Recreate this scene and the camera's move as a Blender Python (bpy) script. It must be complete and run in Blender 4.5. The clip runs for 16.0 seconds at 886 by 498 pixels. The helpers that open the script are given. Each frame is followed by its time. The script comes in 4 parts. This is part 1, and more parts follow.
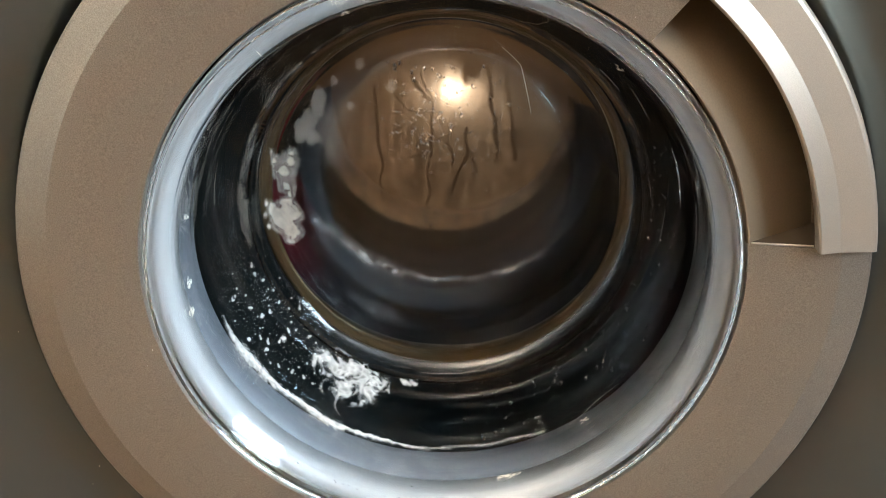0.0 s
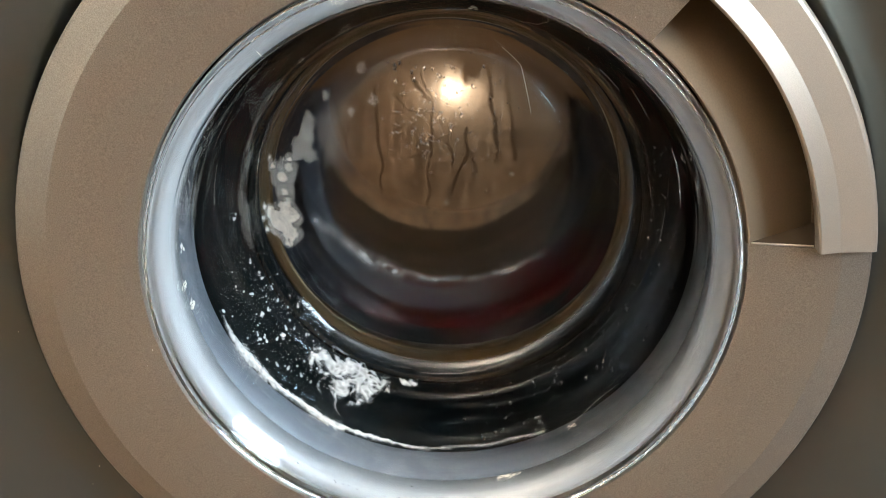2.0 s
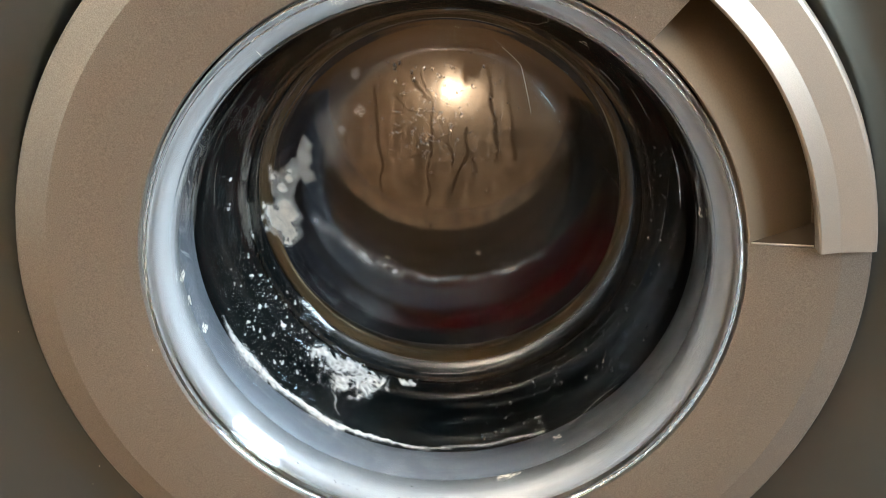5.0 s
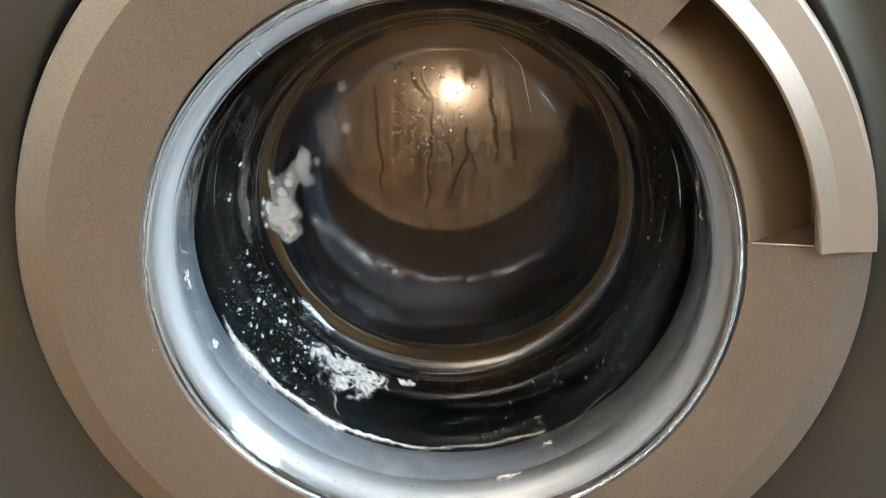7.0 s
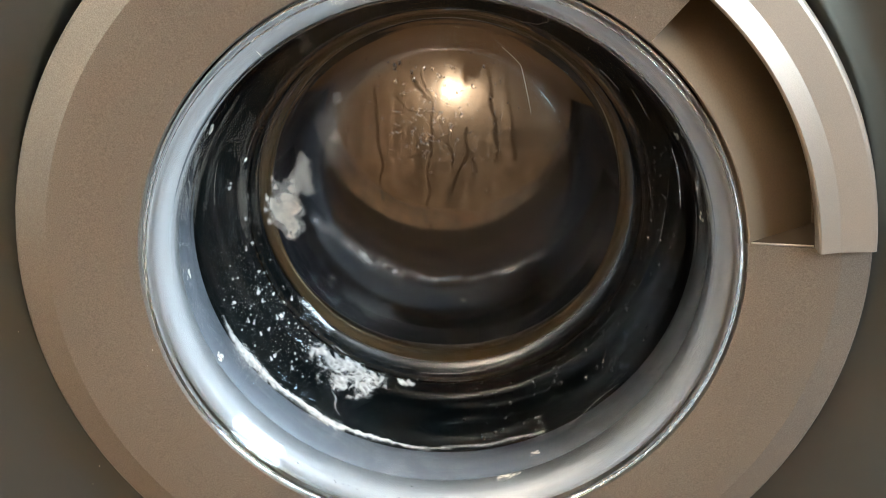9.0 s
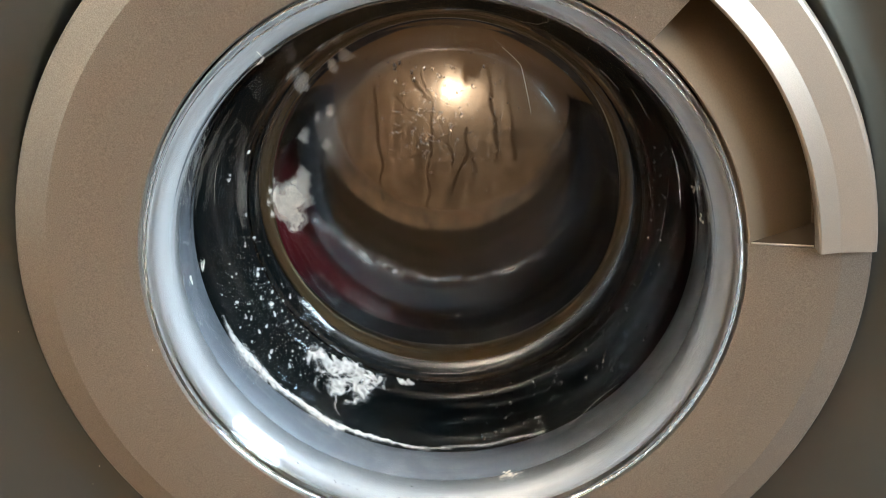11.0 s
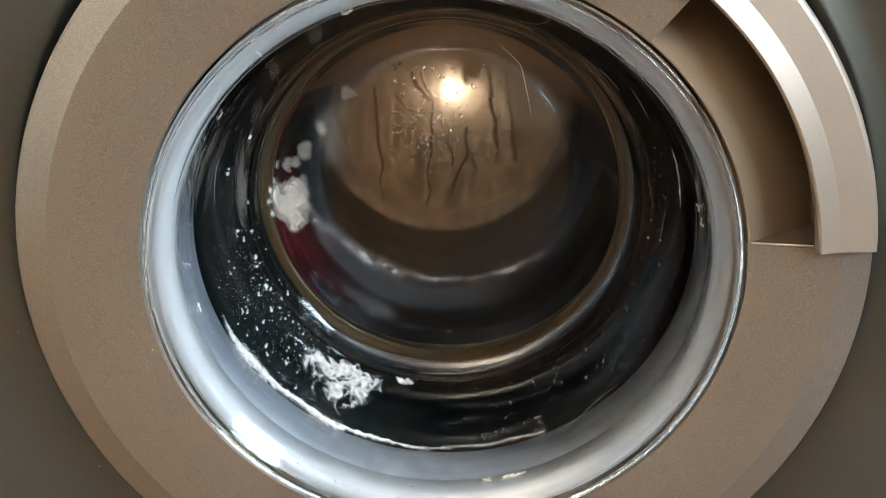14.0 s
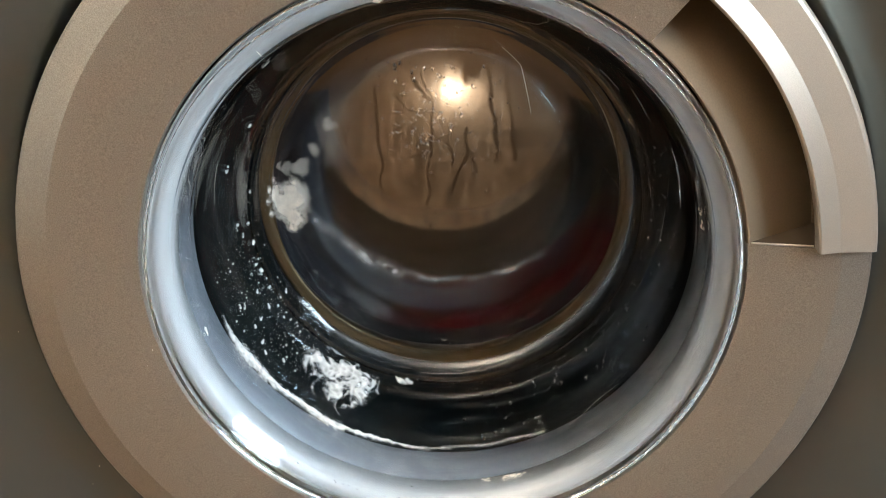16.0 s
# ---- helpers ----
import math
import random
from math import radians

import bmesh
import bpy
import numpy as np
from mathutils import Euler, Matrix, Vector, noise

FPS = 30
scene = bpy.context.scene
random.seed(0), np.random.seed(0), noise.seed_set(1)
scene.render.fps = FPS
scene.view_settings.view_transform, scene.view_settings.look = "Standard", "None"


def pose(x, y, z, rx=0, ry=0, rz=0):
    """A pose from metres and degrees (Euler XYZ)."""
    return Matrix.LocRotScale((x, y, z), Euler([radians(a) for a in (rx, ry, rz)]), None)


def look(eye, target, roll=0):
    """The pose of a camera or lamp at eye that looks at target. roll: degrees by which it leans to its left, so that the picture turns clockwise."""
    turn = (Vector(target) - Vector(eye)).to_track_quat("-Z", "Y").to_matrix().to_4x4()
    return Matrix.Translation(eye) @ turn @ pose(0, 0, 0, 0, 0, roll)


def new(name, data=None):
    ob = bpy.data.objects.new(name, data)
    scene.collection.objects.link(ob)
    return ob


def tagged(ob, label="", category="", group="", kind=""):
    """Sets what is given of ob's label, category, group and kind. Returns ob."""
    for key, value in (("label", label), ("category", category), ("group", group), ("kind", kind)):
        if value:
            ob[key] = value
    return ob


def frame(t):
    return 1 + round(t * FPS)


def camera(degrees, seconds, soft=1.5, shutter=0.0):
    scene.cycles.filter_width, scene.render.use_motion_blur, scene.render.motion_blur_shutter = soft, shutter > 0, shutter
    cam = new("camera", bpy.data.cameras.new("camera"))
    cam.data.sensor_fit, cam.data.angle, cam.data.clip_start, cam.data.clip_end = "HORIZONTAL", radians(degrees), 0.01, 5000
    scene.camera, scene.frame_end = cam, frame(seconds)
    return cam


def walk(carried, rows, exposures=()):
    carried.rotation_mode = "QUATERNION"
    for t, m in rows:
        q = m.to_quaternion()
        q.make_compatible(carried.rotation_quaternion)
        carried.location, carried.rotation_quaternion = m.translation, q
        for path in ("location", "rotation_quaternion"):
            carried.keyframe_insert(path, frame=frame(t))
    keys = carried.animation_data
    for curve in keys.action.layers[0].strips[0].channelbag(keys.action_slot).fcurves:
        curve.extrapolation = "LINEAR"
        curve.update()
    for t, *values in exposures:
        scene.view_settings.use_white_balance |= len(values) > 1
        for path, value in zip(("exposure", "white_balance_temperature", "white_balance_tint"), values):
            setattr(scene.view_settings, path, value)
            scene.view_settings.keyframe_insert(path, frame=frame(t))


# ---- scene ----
Z0 = 0.50            # height of the door's centre over the floor
cam = camera(40.0, 16.0, soft=0.62, shutter=0.8)
EYE = pose(0.0, -0.6297, Z0 + 0.2787, 90 - 22.65, 0, 0) @ pose(0, 0, 0, 0, 0, 2.865)
walk(cam, [(0.0, EYE), (16.0, EYE)])
scene.view_settings.exposure = 0.15

# ---- light: a window to the right, an added fill aimed at the ceiling, a small lamp close to the camera ----
world = bpy.data.worlds.new("world")
scene.world = world
world.use_nodes = True
sky = world.node_tree.nodes.new("ShaderNodeTexSky")
sky.sky_type, sky.sun_disc = "NISHITA", False
sky.sun_elevation, sky.sun_rotation = radians(35), radians(100)
world.node_tree.links.new(sky.outputs[0], world.node_tree.nodes["Background"].inputs[0])
world.node_tree.nodes["Background"].inputs[1].default_value = 0.08


def area_lamp(name, m, sx, sy, watts, colour):
    la = bpy.data.lights.new(name, "AREA")
    la.shape, la.size, la.size_y, la.energy, la.color = "RECTANGLE", sx, sy, watts, colour
    ob = new(name, la)
    ob.matrix_world = m
    return ob


area_lamp("window_light", look((2.32, -1.55, 1.92), (0, -1.55, 1.92)), 1.4, 1.15, 165, (0.65, 0.83, 1.0))
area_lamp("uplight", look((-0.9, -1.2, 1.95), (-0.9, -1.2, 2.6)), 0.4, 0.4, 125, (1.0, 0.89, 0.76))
la = bpy.data.lights.new("small_lamp", "SPOT")
la.energy, la.color, la.shadow_soft_size, la.spot_size, la.spot_blend = 3.1, (1.0, 0.73, 0.49), 0.012, radians(16.5), 1.0
lamp = new("small_lamp", la)
lamp.matrix_world = look((0.010, -0.64, Z0 + 0.287), (0, 0.37, Z0 - 0.03))


# ---- materials ----
def material(name, colour, rough=0.5, metal=0.0, **more):
    """Principled surface with two scales of variation. more: grain, blotch (amounts), scale, bump, trans, coat."""
    m = bpy.data.materials.new(name)
    m.use_nodes = True
    nt = m.node_tree
    n, l = nt.nodes, nt.links
    p = n["Principled BSDF"]
    p.inputs["Roughness"].default_value = rough
    p.inputs["Metallic"].default_value = metal
    p.inputs["Transmission Weight"].default_value = more.get("trans", 0.0)
    p.inputs["IOR"].default_value = more.get("ior", 1.5)
    p.inputs["Specular IOR Level"].default_value = more.get("spec", 0.5)
    p.inputs["Coat Weight"].default_value = more.get("coat", 0.0)
    p.inputs["Coat Roughness"].default_value = 0.08
    tc = n.new("ShaderNodeTexCoord")
    fine, wide = n.new("ShaderNodeTexNoise"), n.new("ShaderNodeTexNoise")
    fine.inputs["Scale"].default_value = more.get("scale", 900.0)
    fine.inputs["Detail"].default_value = 3
    wide.inputs["Scale"].default_value = more.get("wide", 9.0)
    wide.inputs["Detail"].default_value = 4
    for t in (fine, wide):
        l.new(tc.outputs["Object"], t.inputs["Vector"])
    a, b = more.get("grain", 0.12), more.get("blotch", 0.10)
    mix = n.new("ShaderNodeMath")
    mix.operation = "MULTIPLY_ADD"
    mix.inputs[1].default_value, mix.inputs[2].default_value = 2 * a, 1 - a - b
    l.new(fine.outputs["Fac"], mix.inputs[0])
    add = n.new("ShaderNodeMath")
    add.operation = "MULTIPLY_ADD"
    add.inputs[1].default_value = 2 * b
    l.new(wide.outputs["Fac"], add.inputs[0])
    l.new(mix.outputs[0], add.inputs[2])
    scale = n.new("ShaderNodeVectorMath")
    scale.operation = "SCALE"
    scale.inputs[0].default_value = colour
    l.new(add.outputs[0], scale.inputs["Scale"])
    l.new(scale.outputs[0], p.inputs["Base Color"])
    ro = n.new("ShaderNodeMath")
    ro.operation = "MULTIPLY_ADD"
    ro.inputs[1].default_value, ro.inputs[2].default_value = rough * 0.4, rough * 0.8
    l.new(wide.outputs["Fac"], ro.inputs[0])
    l.new(ro.outputs[0], p.inputs["Roughness"])
    if more.get("bump", 0):
        bp = n.new("ShaderNodeBump")
        bp.inputs["Strength"].default_value = more["bump"]
        bp.inputs["Distance"].default_value = more.get("depth", 0.0005)
        l.new(fine.outputs["Fac"], bp.inputs["Height"])
        l.new(bp.outputs[0], p.inputs["Normal"])
    return m


def glass_material(name, tint=(0.97, 0.99, 1.0), rough=0.0):
    m = bpy.data.materials.new(name)
    m.use_nodes = True
    p = m.node_tree.nodes["Principled BSDF"]
    p.inputs["Base Color"].default_value = (*tint, 1)
    p.inputs["Transmission Weight"].default_value = 1
    p.inputs["Roughness"].default_value = rough
    p.inputs["IOR"].default_value = 1.5
    return m


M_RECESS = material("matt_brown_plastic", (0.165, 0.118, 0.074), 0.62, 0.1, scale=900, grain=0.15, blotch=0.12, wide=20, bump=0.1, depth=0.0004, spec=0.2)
# recess plastic again, darkened for the shade under the grip
M_LEDGE_SHADE = material("shaded_recess_plastic", (0.052, 0.037, 0.023), 0.6, 0.0, scale=900, grain=0.15, blotch=0.12, wide=20, spec=0.2)
M_TRIM = material("champagne_paint", (0.385, 0.338, 0.28), 0.30, 0.72, scale=1350, grain=0.55, blotch=0.06, bump=0.3, depth=0.0002)
M_HANDLE = material("champagne_handle_paint", (0.50, 0.43, 0.35), 0.36, 0.6, scale=1600, grain=0.16, blotch=0.04, bump=0.15, depth=0.0002)
M_BODY = material("grey_metal_paint", (0.188, 0.205, 0.198), 0.30, 0.85, scale=1500, grain=0.10, blotch=0.06, bump=0.05, depth=0.0001)
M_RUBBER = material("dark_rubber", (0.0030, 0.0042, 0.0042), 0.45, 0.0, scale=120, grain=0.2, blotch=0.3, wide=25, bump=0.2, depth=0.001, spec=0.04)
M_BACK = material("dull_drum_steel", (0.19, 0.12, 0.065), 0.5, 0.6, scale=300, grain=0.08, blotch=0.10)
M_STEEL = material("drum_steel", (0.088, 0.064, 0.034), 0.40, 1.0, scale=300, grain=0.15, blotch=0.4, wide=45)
M_SILVER = material("satin_silver", (0.362, 0.355, 0.342), 0.45, 0.0, scale=700, grain=0.05, blotch=0.06)
M_SEAL = material("grey_plastic", (0.13, 0.137, 0.148), 0.45, 0.0, scale=400, grain=0.1, blotch=0.2, wide=30)
M_BLACK = material("black_plastic", (0.012, 0.012, 0.013), 0.45, 0.0, scale=500)
M_GLASS = glass_material("clear_glass")
M_FLOOR = material("brown_wood", (0.11, 0.061, 0.025), 0.6, 0.0, scale=60, grain=0.2, blotch=0.3, wide=3)
M_WALL = material("brown_plaster", (0.21, 0.122, 0.058), 0.8, 0.0, scale=200, grain=0.05, blotch=0.06, wide=2)
M_PALE = material("pale_grey_plaster", (0.50, 0.49, 0.45), 0.8, 0.0, scale=200, grain=0.05, blotch=0.06, wide=2)
M_DARK = material("dark_brown_plaster", (0.07, 0.043, 0.023), 0.8, 0.0, scale=200, grain=0.05, blotch=0.06, wide=2)
M_CEIL = material("white_paint", (0.78, 0.75, 0.70), 0.8, 0.0, scale=200, grain=0.03, blotch=0.04, wide=2)
M_CLOTH = material("dark_cloth", (0.018, 0.018, 0.022), 0.7, 0.0, scale=260, grain=0.3, blotch=0.3, wide=14, bump=0.5, depth=0.002, spec=0.12)
M_RED = material("dark_red_cloth", (0.085, 0.003, 0.006), 0.7, 0.0, scale=260, grain=0.3, blotch=0.3, wide=14, bump=0.5, depth=0.002, spec=0.12)
M_GREY = material("grey_cloth", (0.14, 0.14, 0.155), 0.7, 0.0, scale=260, grain=0.3, blotch=0.3, wide=14, bump=0.5, depth=0.002, spec=0.12)



def film_material(name, colour, cover, rough=0.5, attribute="", gloss=False, cells=0.0):
    """A thin layer that covers only part of what lies behind it."""
    m = bpy.data.materials.new(name)
    m.use_nodes = True
    n, l = m.node_tree.nodes, m.node_tree.links
    p = n["Principled BSDF"]
    p.inputs["Base Color"].default_value = (*colour, 1)
    p.inputs["Roughness"].default_value = rough
    p.inputs["Metallic"].default_value = 1.0 if gloss else 0.0
    tr, mix = n.new("ShaderNodeBsdfTransparent"), n.new("ShaderNodeMixShader")
    l.new(tr.outputs[0], mix.inputs[1])
    l.new(p.outputs[0], mix.inputs[2])
    l.new(mix.outputs[0], n["Material Output"].inputs["Surface"])
    tc, no = n.new("ShaderNodeTexCoord"), n.new("ShaderNodeTexNoise")
    no.inputs["Scale"].default_value, no.inputs["Detail"].default_value = 160, 6
    l.new(tc.outputs["Object"], no.inputs["Vector"])
    k = n.new("ShaderNodeMath")
    k.operation = "MULTIPLY_ADD"
    k.inputs[1].default_value, k.inputs[2].default_value = cover, cover * 0.5
    l.new(no.outputs["Fac"], k.inputs[0])
    if attribute:
        at, mu = n.new("ShaderNodeAttribute"), n.new("ShaderNodeMath")
        at.attribute_name = attribute
        mu.operation = "MULTIPLY"
        l.new(at.outputs["Fac"], mu.inputs[0])
        l.new(k.outputs[0], mu.inputs[1])
        k = mu
    l.new(k.outputs[0], mix.inputs[0])
    return m


M_MIST_SHEEN = film_material("mist_and_reflection", (0.88, 0.85, 0.80), 0.43, 0.20, "mist", gloss=True)
M_LIP_SHEEN = film_material("painted_lip_sheen", (0.86, 0.88, 0.92), 0.5, 0.6, "mist")
M_FOAM = film_material("soap_bubble_wall", (0.94, 0.885, 0.78), 0.95, 0.35)
M_FOAMFILM = film_material("soap_bubble_skin", (0.90, 0.87, 0.80), 0.15, 0.3)
M_FOAMCORE = film_material("dense_foam", (0.95, 0.885, 0.77), 0.74, 0.5)
M_SUDS = film_material("white_suds", (0.92, 0.90, 0.86), 0.70, 0.5)
M_CREAM = film_material("streaky_white_suds", (0.92, 0.91, 0.88), 0.78, 0.5, "mist")
M_SMEAR = film_material("thin_white_suds", (0.92, 0.90, 0.86), 0.24, 0.5)
M_WATER = glass_material("water")
M_WATER.node_tree.nodes["Principled BSDF"].inputs["IOR"].default_value = 1.33

# ---- mesh helpers ----
def obj(name, bm, mat, parent=None, label="", smooth=True, sharp=9.0):
    bmesh.ops.recalc_face_normals(bm, faces=bm.faces)
    for e in bm.edges:
        if len(e.link_faces) == 2 and e.calc_face_angle() > sharp:
            e.smooth = False
    me = bpy.data.meshes.new(name)
    bm.to_mesh(me)
    bm.free()
    me.materials.append(mat)
    for p in me.polygons:
        p.use_smooth = smooth
    ob = new(name, me)
    ob.parent = parent
    if label:
        ob["label"] = label
    return ob


def part(name, bm, mat, parent, label="", smooth=True, sharp=9.0):
    return obj(name, bm, mat, parent, label, smooth, sharp)


def lathe(profile, seg=128, a0=0.0, a1=360.0, closed=True, cz=Z0, flat0=None, flat1=None):
    """A profile of (radius, depth) turned about the door's axis; closed joins its last point to its first.
    flat0, flat1: the sweep starts or ends on a level cut at that height over the axis."""
    bm = bmesh.new()
    full = abs(a1 - a0) >= 359.9
    rings = []
    for i in range(seg if full else seg + 1):
        row = []
        for r, y in profile:
            s0 = a0 if flat0 is None else math.degrees(math.asin(flat0 / r))
            s1 = a1 if flat1 is None else 360 + math.degrees(math.asin(flat1 / r))
            a = radians(s0 + (s1 - s0) * i / seg)
            row.append(bm.verts.new((r * math.cos(a), y, cz + r * math.sin(a))))
        rings.append(row)
    k = len(profile)
    for i in range(len(rings) if full else len(rings) - 1):
        p, q = rings[i], rings[(i + 1) % len(rings)]
        for j in range(k if closed else k - 1):
            bm.faces.new((p[j], p[(j + 1) % k], q[(j + 1) % k], q[j]))
    if closed and not full:
        bm.faces.new(rings[0])
        bm.faces.new(list(reversed(rings[-1])))
    bmesh.ops.remove_doubles(bm, verts=bm.verts, dist=1e-6)
    return bm


def box(sx, sy, sz, x=0, y=0, z=0, bevel=0.0):
    bm = bmesh.new()
    bmesh.ops.create_cube(bm, size=1, matrix=Matrix.Translation((x, y, z)) @ Matrix.Diagonal((sx, sy, sz, 1)))
    if bevel:
        bmesh.ops.bevel(bm, geom=bm.edges[:], offset=bevel, segments=2, profile=0.7, affect="EDGES")
    return bm


# inner surface of the glass, from the lip to the foot of the bowl: (radius, depth)
def arc(cr, cy, rad, d0, d1, n):
    return [(cr + rad * math.cos(radians(d0 + (d1 - d0) * i / n)), cy + rad * math.sin(radians(d0 + (d1 - d0) * i / n))) for i in range(n + 1)]


DOME_R = 0.30        # the bowl's end bulges towards the room
END_Y, END_R = 0.1240, 0.1140


def dome_y(r):
    return END_Y - (math.sqrt(DOME_R ** 2 - r * r) - math.sqrt(DOME_R ** 2 - END_R ** 2))


FRONT = ([(0.1700, 0.006), (0.1700, 0.001), (0.1692, -0.0008), (0.1682, -0.0008), (0.1676, 0.0002), (0.1670, 0.0002), (0.1664, -0.0014),
          (0.1655, -0.0020), (0.1643, -0.0014), (0.1640, -0.00113), (0.1552, 0.0066), (0.1549, 0.0072), (0.1546, 0.0090), (0.1539, 0.0180), (0.1533, 0.0280), (0.1525, 0.0400),
          (0.1516, 0.0500), (0.1500, 0.0570), (0.1470, 0.0640), (0.1420, 0.0735)]
         + [(0.1370, 0.0830), (0.1320, 0.0930)] + arc(0.1125, 0.1100, 0.0150, -22, 60, 7) + [(0.1180, 0.1235), (0.1162, 0.1239), (0.1148, 0.12405)])
DOME = [(END_R * (1 - i / 12), dome_y(END_R * (1 - i / 12))) for i in range(12)] + [(0.0, dome_y(0))]


def surface_y(r):
    """Depth of the glass's room side at a radius."""
    if r <= END_R:
        return dome_y(r)
    for (ra, ya), (rb, yb) in zip(FRONT[6:], FRONT[7:] + [DOME[0]]):
        if rb <= r <= ra:
            return yb + (ya - yb) * (r - rb) / max(ra - rb, 1e-9)
    return 0.0


# ---- room ----
def room():
    def slab(name, m, sx, sy, sz, x, y, z, label):
        tagged(obj(name, box(sx, sy, sz, x, y, z), m, smooth=False), label, "", "", "structure")
    slab("floor", M_FLOOR, 4.25, 3.2, 0.1, 0.375, -0.9, -0.05, "brown wooden floor before the machine")
    slab("ceiling", M_CEIL, 4.25, 3.2, 0.1, 0.375, -0.9, 2.65, "white painted ceiling")
    slab("wall_north", M_WALL, 4.25, 0.1, 2.6, 0.375, 0.70, 1.3, "brown painted wall behind the washing machine")
    slab("wall_west", M_PALE, 0.1, 3.05, 2.6, -1.70, -0.875, 1.3, "pale grey painted side wall")
    # side wall with its window opening
    bm = bmesh.new()
    for ya, yb, za, zb in ((-2.4, -2.25, 0, 2.6), (-0.85, 0.65, 0, 2.6), (-2.25, -0.85, 0, 1.345), (-2.25, -0.85, 2.495, 2.6)):
        bmesh.ops.create_cube(bm, size=1, matrix=Matrix.Translation((2.40, (ya + yb) / 2, (za + zb) / 2)) @ Matrix.Diagonal((0.1, yb - ya, zb - za, 1)))
    tagged(obj("wall_east", bm, M_DARK, smooth=False), "dark brown side wall with a tall window opening", "", "", "structure")
    slab("wall_south", M_WALL, 4.25, 0.1, 2.6, 0.375, -2.45, 1.3, "brown painted wall opposite the washing machine")
    # white frames and crossbars in the openings
    for name, c, w, h, turn in (("window_1", (2.29, -1.55, 1.92), 1.4, 1.15, 90),):
        win = tagged(obj(name, box(w, 0.05, 0.05, 0, 0, -h / 2 + 0.025), M_CEIL, smooth=False), "white framed window", "window", "", "structure")
        win.matrix_basis = pose(*c, 0, 0, turn)
        for sx, sz, x, z in ((w, 0.05, 0, h / 2 - 0.025), (0.05, h - 0.1, -w / 2 + 0.025, 0), (0.05, h - 0.1, w / 2 - 0.025, 0), (0.07, h - 0.1, 0.1, 0)):
            part("window_frame", box(sx, 0.05, sz, x, 0, z), M_CEIL, win, smooth=False)


room()


# ---- washing machine ----
def washing_machine():
    wm = tagged(new("washing_machine"), "grey front-loading washing machine with a champagne round door", "washing machine")
    # front panel with a round opening, and the casing
    bm = bmesh.new()
    n = 96
    inner, outer, deep = [], [], []
    for i in range(n):
        a = 2 * math.pi * i / n
        c, s = math.cos(a), math.sin(a)
        k = min(0.30 / max(abs(c), 1e-6), (0.345 if s > 0 else 0.48) / max(abs(s), 1e-6))
        inner.append(bm.verts.new((0.2460 * c, 0.042, Z0 + 0.2460 * s)))
        deep.append(bm.verts.new((0.2455 * c, 0.075, Z0 + 0.2455 * s)))
        outer.append(bm.verts.new((k * c, 0.028, Z0 + k * s)))
    lip = [bm.verts.new((0.2560 * math.cos(2 * math.pi * i / n), 0.028, Z0 + 0.2560 * math.sin(2 * math.pi * i / n))) for i in range(n)]
    for i in range(n):
        j = (i + 1) % n
        bm.faces.new((lip[i], lip[j], outer[j], outer[i]))
        bm.faces.new((inner[i], inner[j], lip[j], lip[i]))
        bm.faces.new((deep[i], deep[j], inner[j], inner[i]))
    part("front_panel", bm, M_BODY, wm, "dark grey metallic front panel")
    bm = bmesh.new()
    for sx, sy, sz, x, y, z in ((0.004, 0.56, 0.82, -0.298, 0.31, 0.43), (0.004, 0.56, 0.82, 0.298, 0.31, 0.43),
                                (0.592, 0.56, 0.004, 0, 0.31, 0.843), (0.592, 0.56, 0.004, 0, 0.31, 0.022), (0.592, 0.004, 0.81, 0, 0.592, 0.43)):
        bmesh.ops.create_cube(bm, size=1, matrix=Matrix.Translation((x, y, z)) @ Matrix.Diagonal((sx, sy, sz, 1)))
    part("casing", bm, M_BODY, wm, smooth=False)
    for sx in (-0.25, 0.25):
        for y in (0.08, 0.54):
            part("foot", lathe([(0.0005, 0), (0.022, 0), (0.022, 0.004)], 16, cz=0), M_BLACK, wm).matrix_basis = pose(sx, y, 0.02, -90)
    door(wm)
    # rubber gasket with folds behind the glass
    folds = [(0.1680 - 0.017 * u + 0.0005 * math.sin(u * 11 + u * u * 6), 0.070 + 0.060 * u) for u in (i / 60 for i in range(61))]
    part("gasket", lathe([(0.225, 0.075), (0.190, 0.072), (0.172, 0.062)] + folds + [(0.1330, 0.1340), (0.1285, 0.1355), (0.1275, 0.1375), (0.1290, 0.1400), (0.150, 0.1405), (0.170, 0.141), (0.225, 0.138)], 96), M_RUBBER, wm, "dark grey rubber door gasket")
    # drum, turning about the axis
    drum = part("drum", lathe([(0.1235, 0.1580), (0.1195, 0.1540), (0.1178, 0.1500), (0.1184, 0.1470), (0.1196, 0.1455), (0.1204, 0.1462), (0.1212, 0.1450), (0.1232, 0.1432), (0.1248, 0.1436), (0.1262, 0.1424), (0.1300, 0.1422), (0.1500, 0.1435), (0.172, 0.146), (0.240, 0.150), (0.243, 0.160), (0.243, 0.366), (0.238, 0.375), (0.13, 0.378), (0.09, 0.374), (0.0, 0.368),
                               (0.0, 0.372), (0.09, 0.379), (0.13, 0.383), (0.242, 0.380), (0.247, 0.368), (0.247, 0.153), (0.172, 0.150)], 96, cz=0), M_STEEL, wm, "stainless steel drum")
    drum.location = (0, 0, Z0)
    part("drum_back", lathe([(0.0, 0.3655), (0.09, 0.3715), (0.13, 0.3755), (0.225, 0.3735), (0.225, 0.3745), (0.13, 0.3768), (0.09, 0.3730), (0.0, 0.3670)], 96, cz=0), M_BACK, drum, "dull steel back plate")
    return wm, drum


HA1, CUT = 53.3, 0.0276     # the handle reaches from a level cut over the axis up to this angle


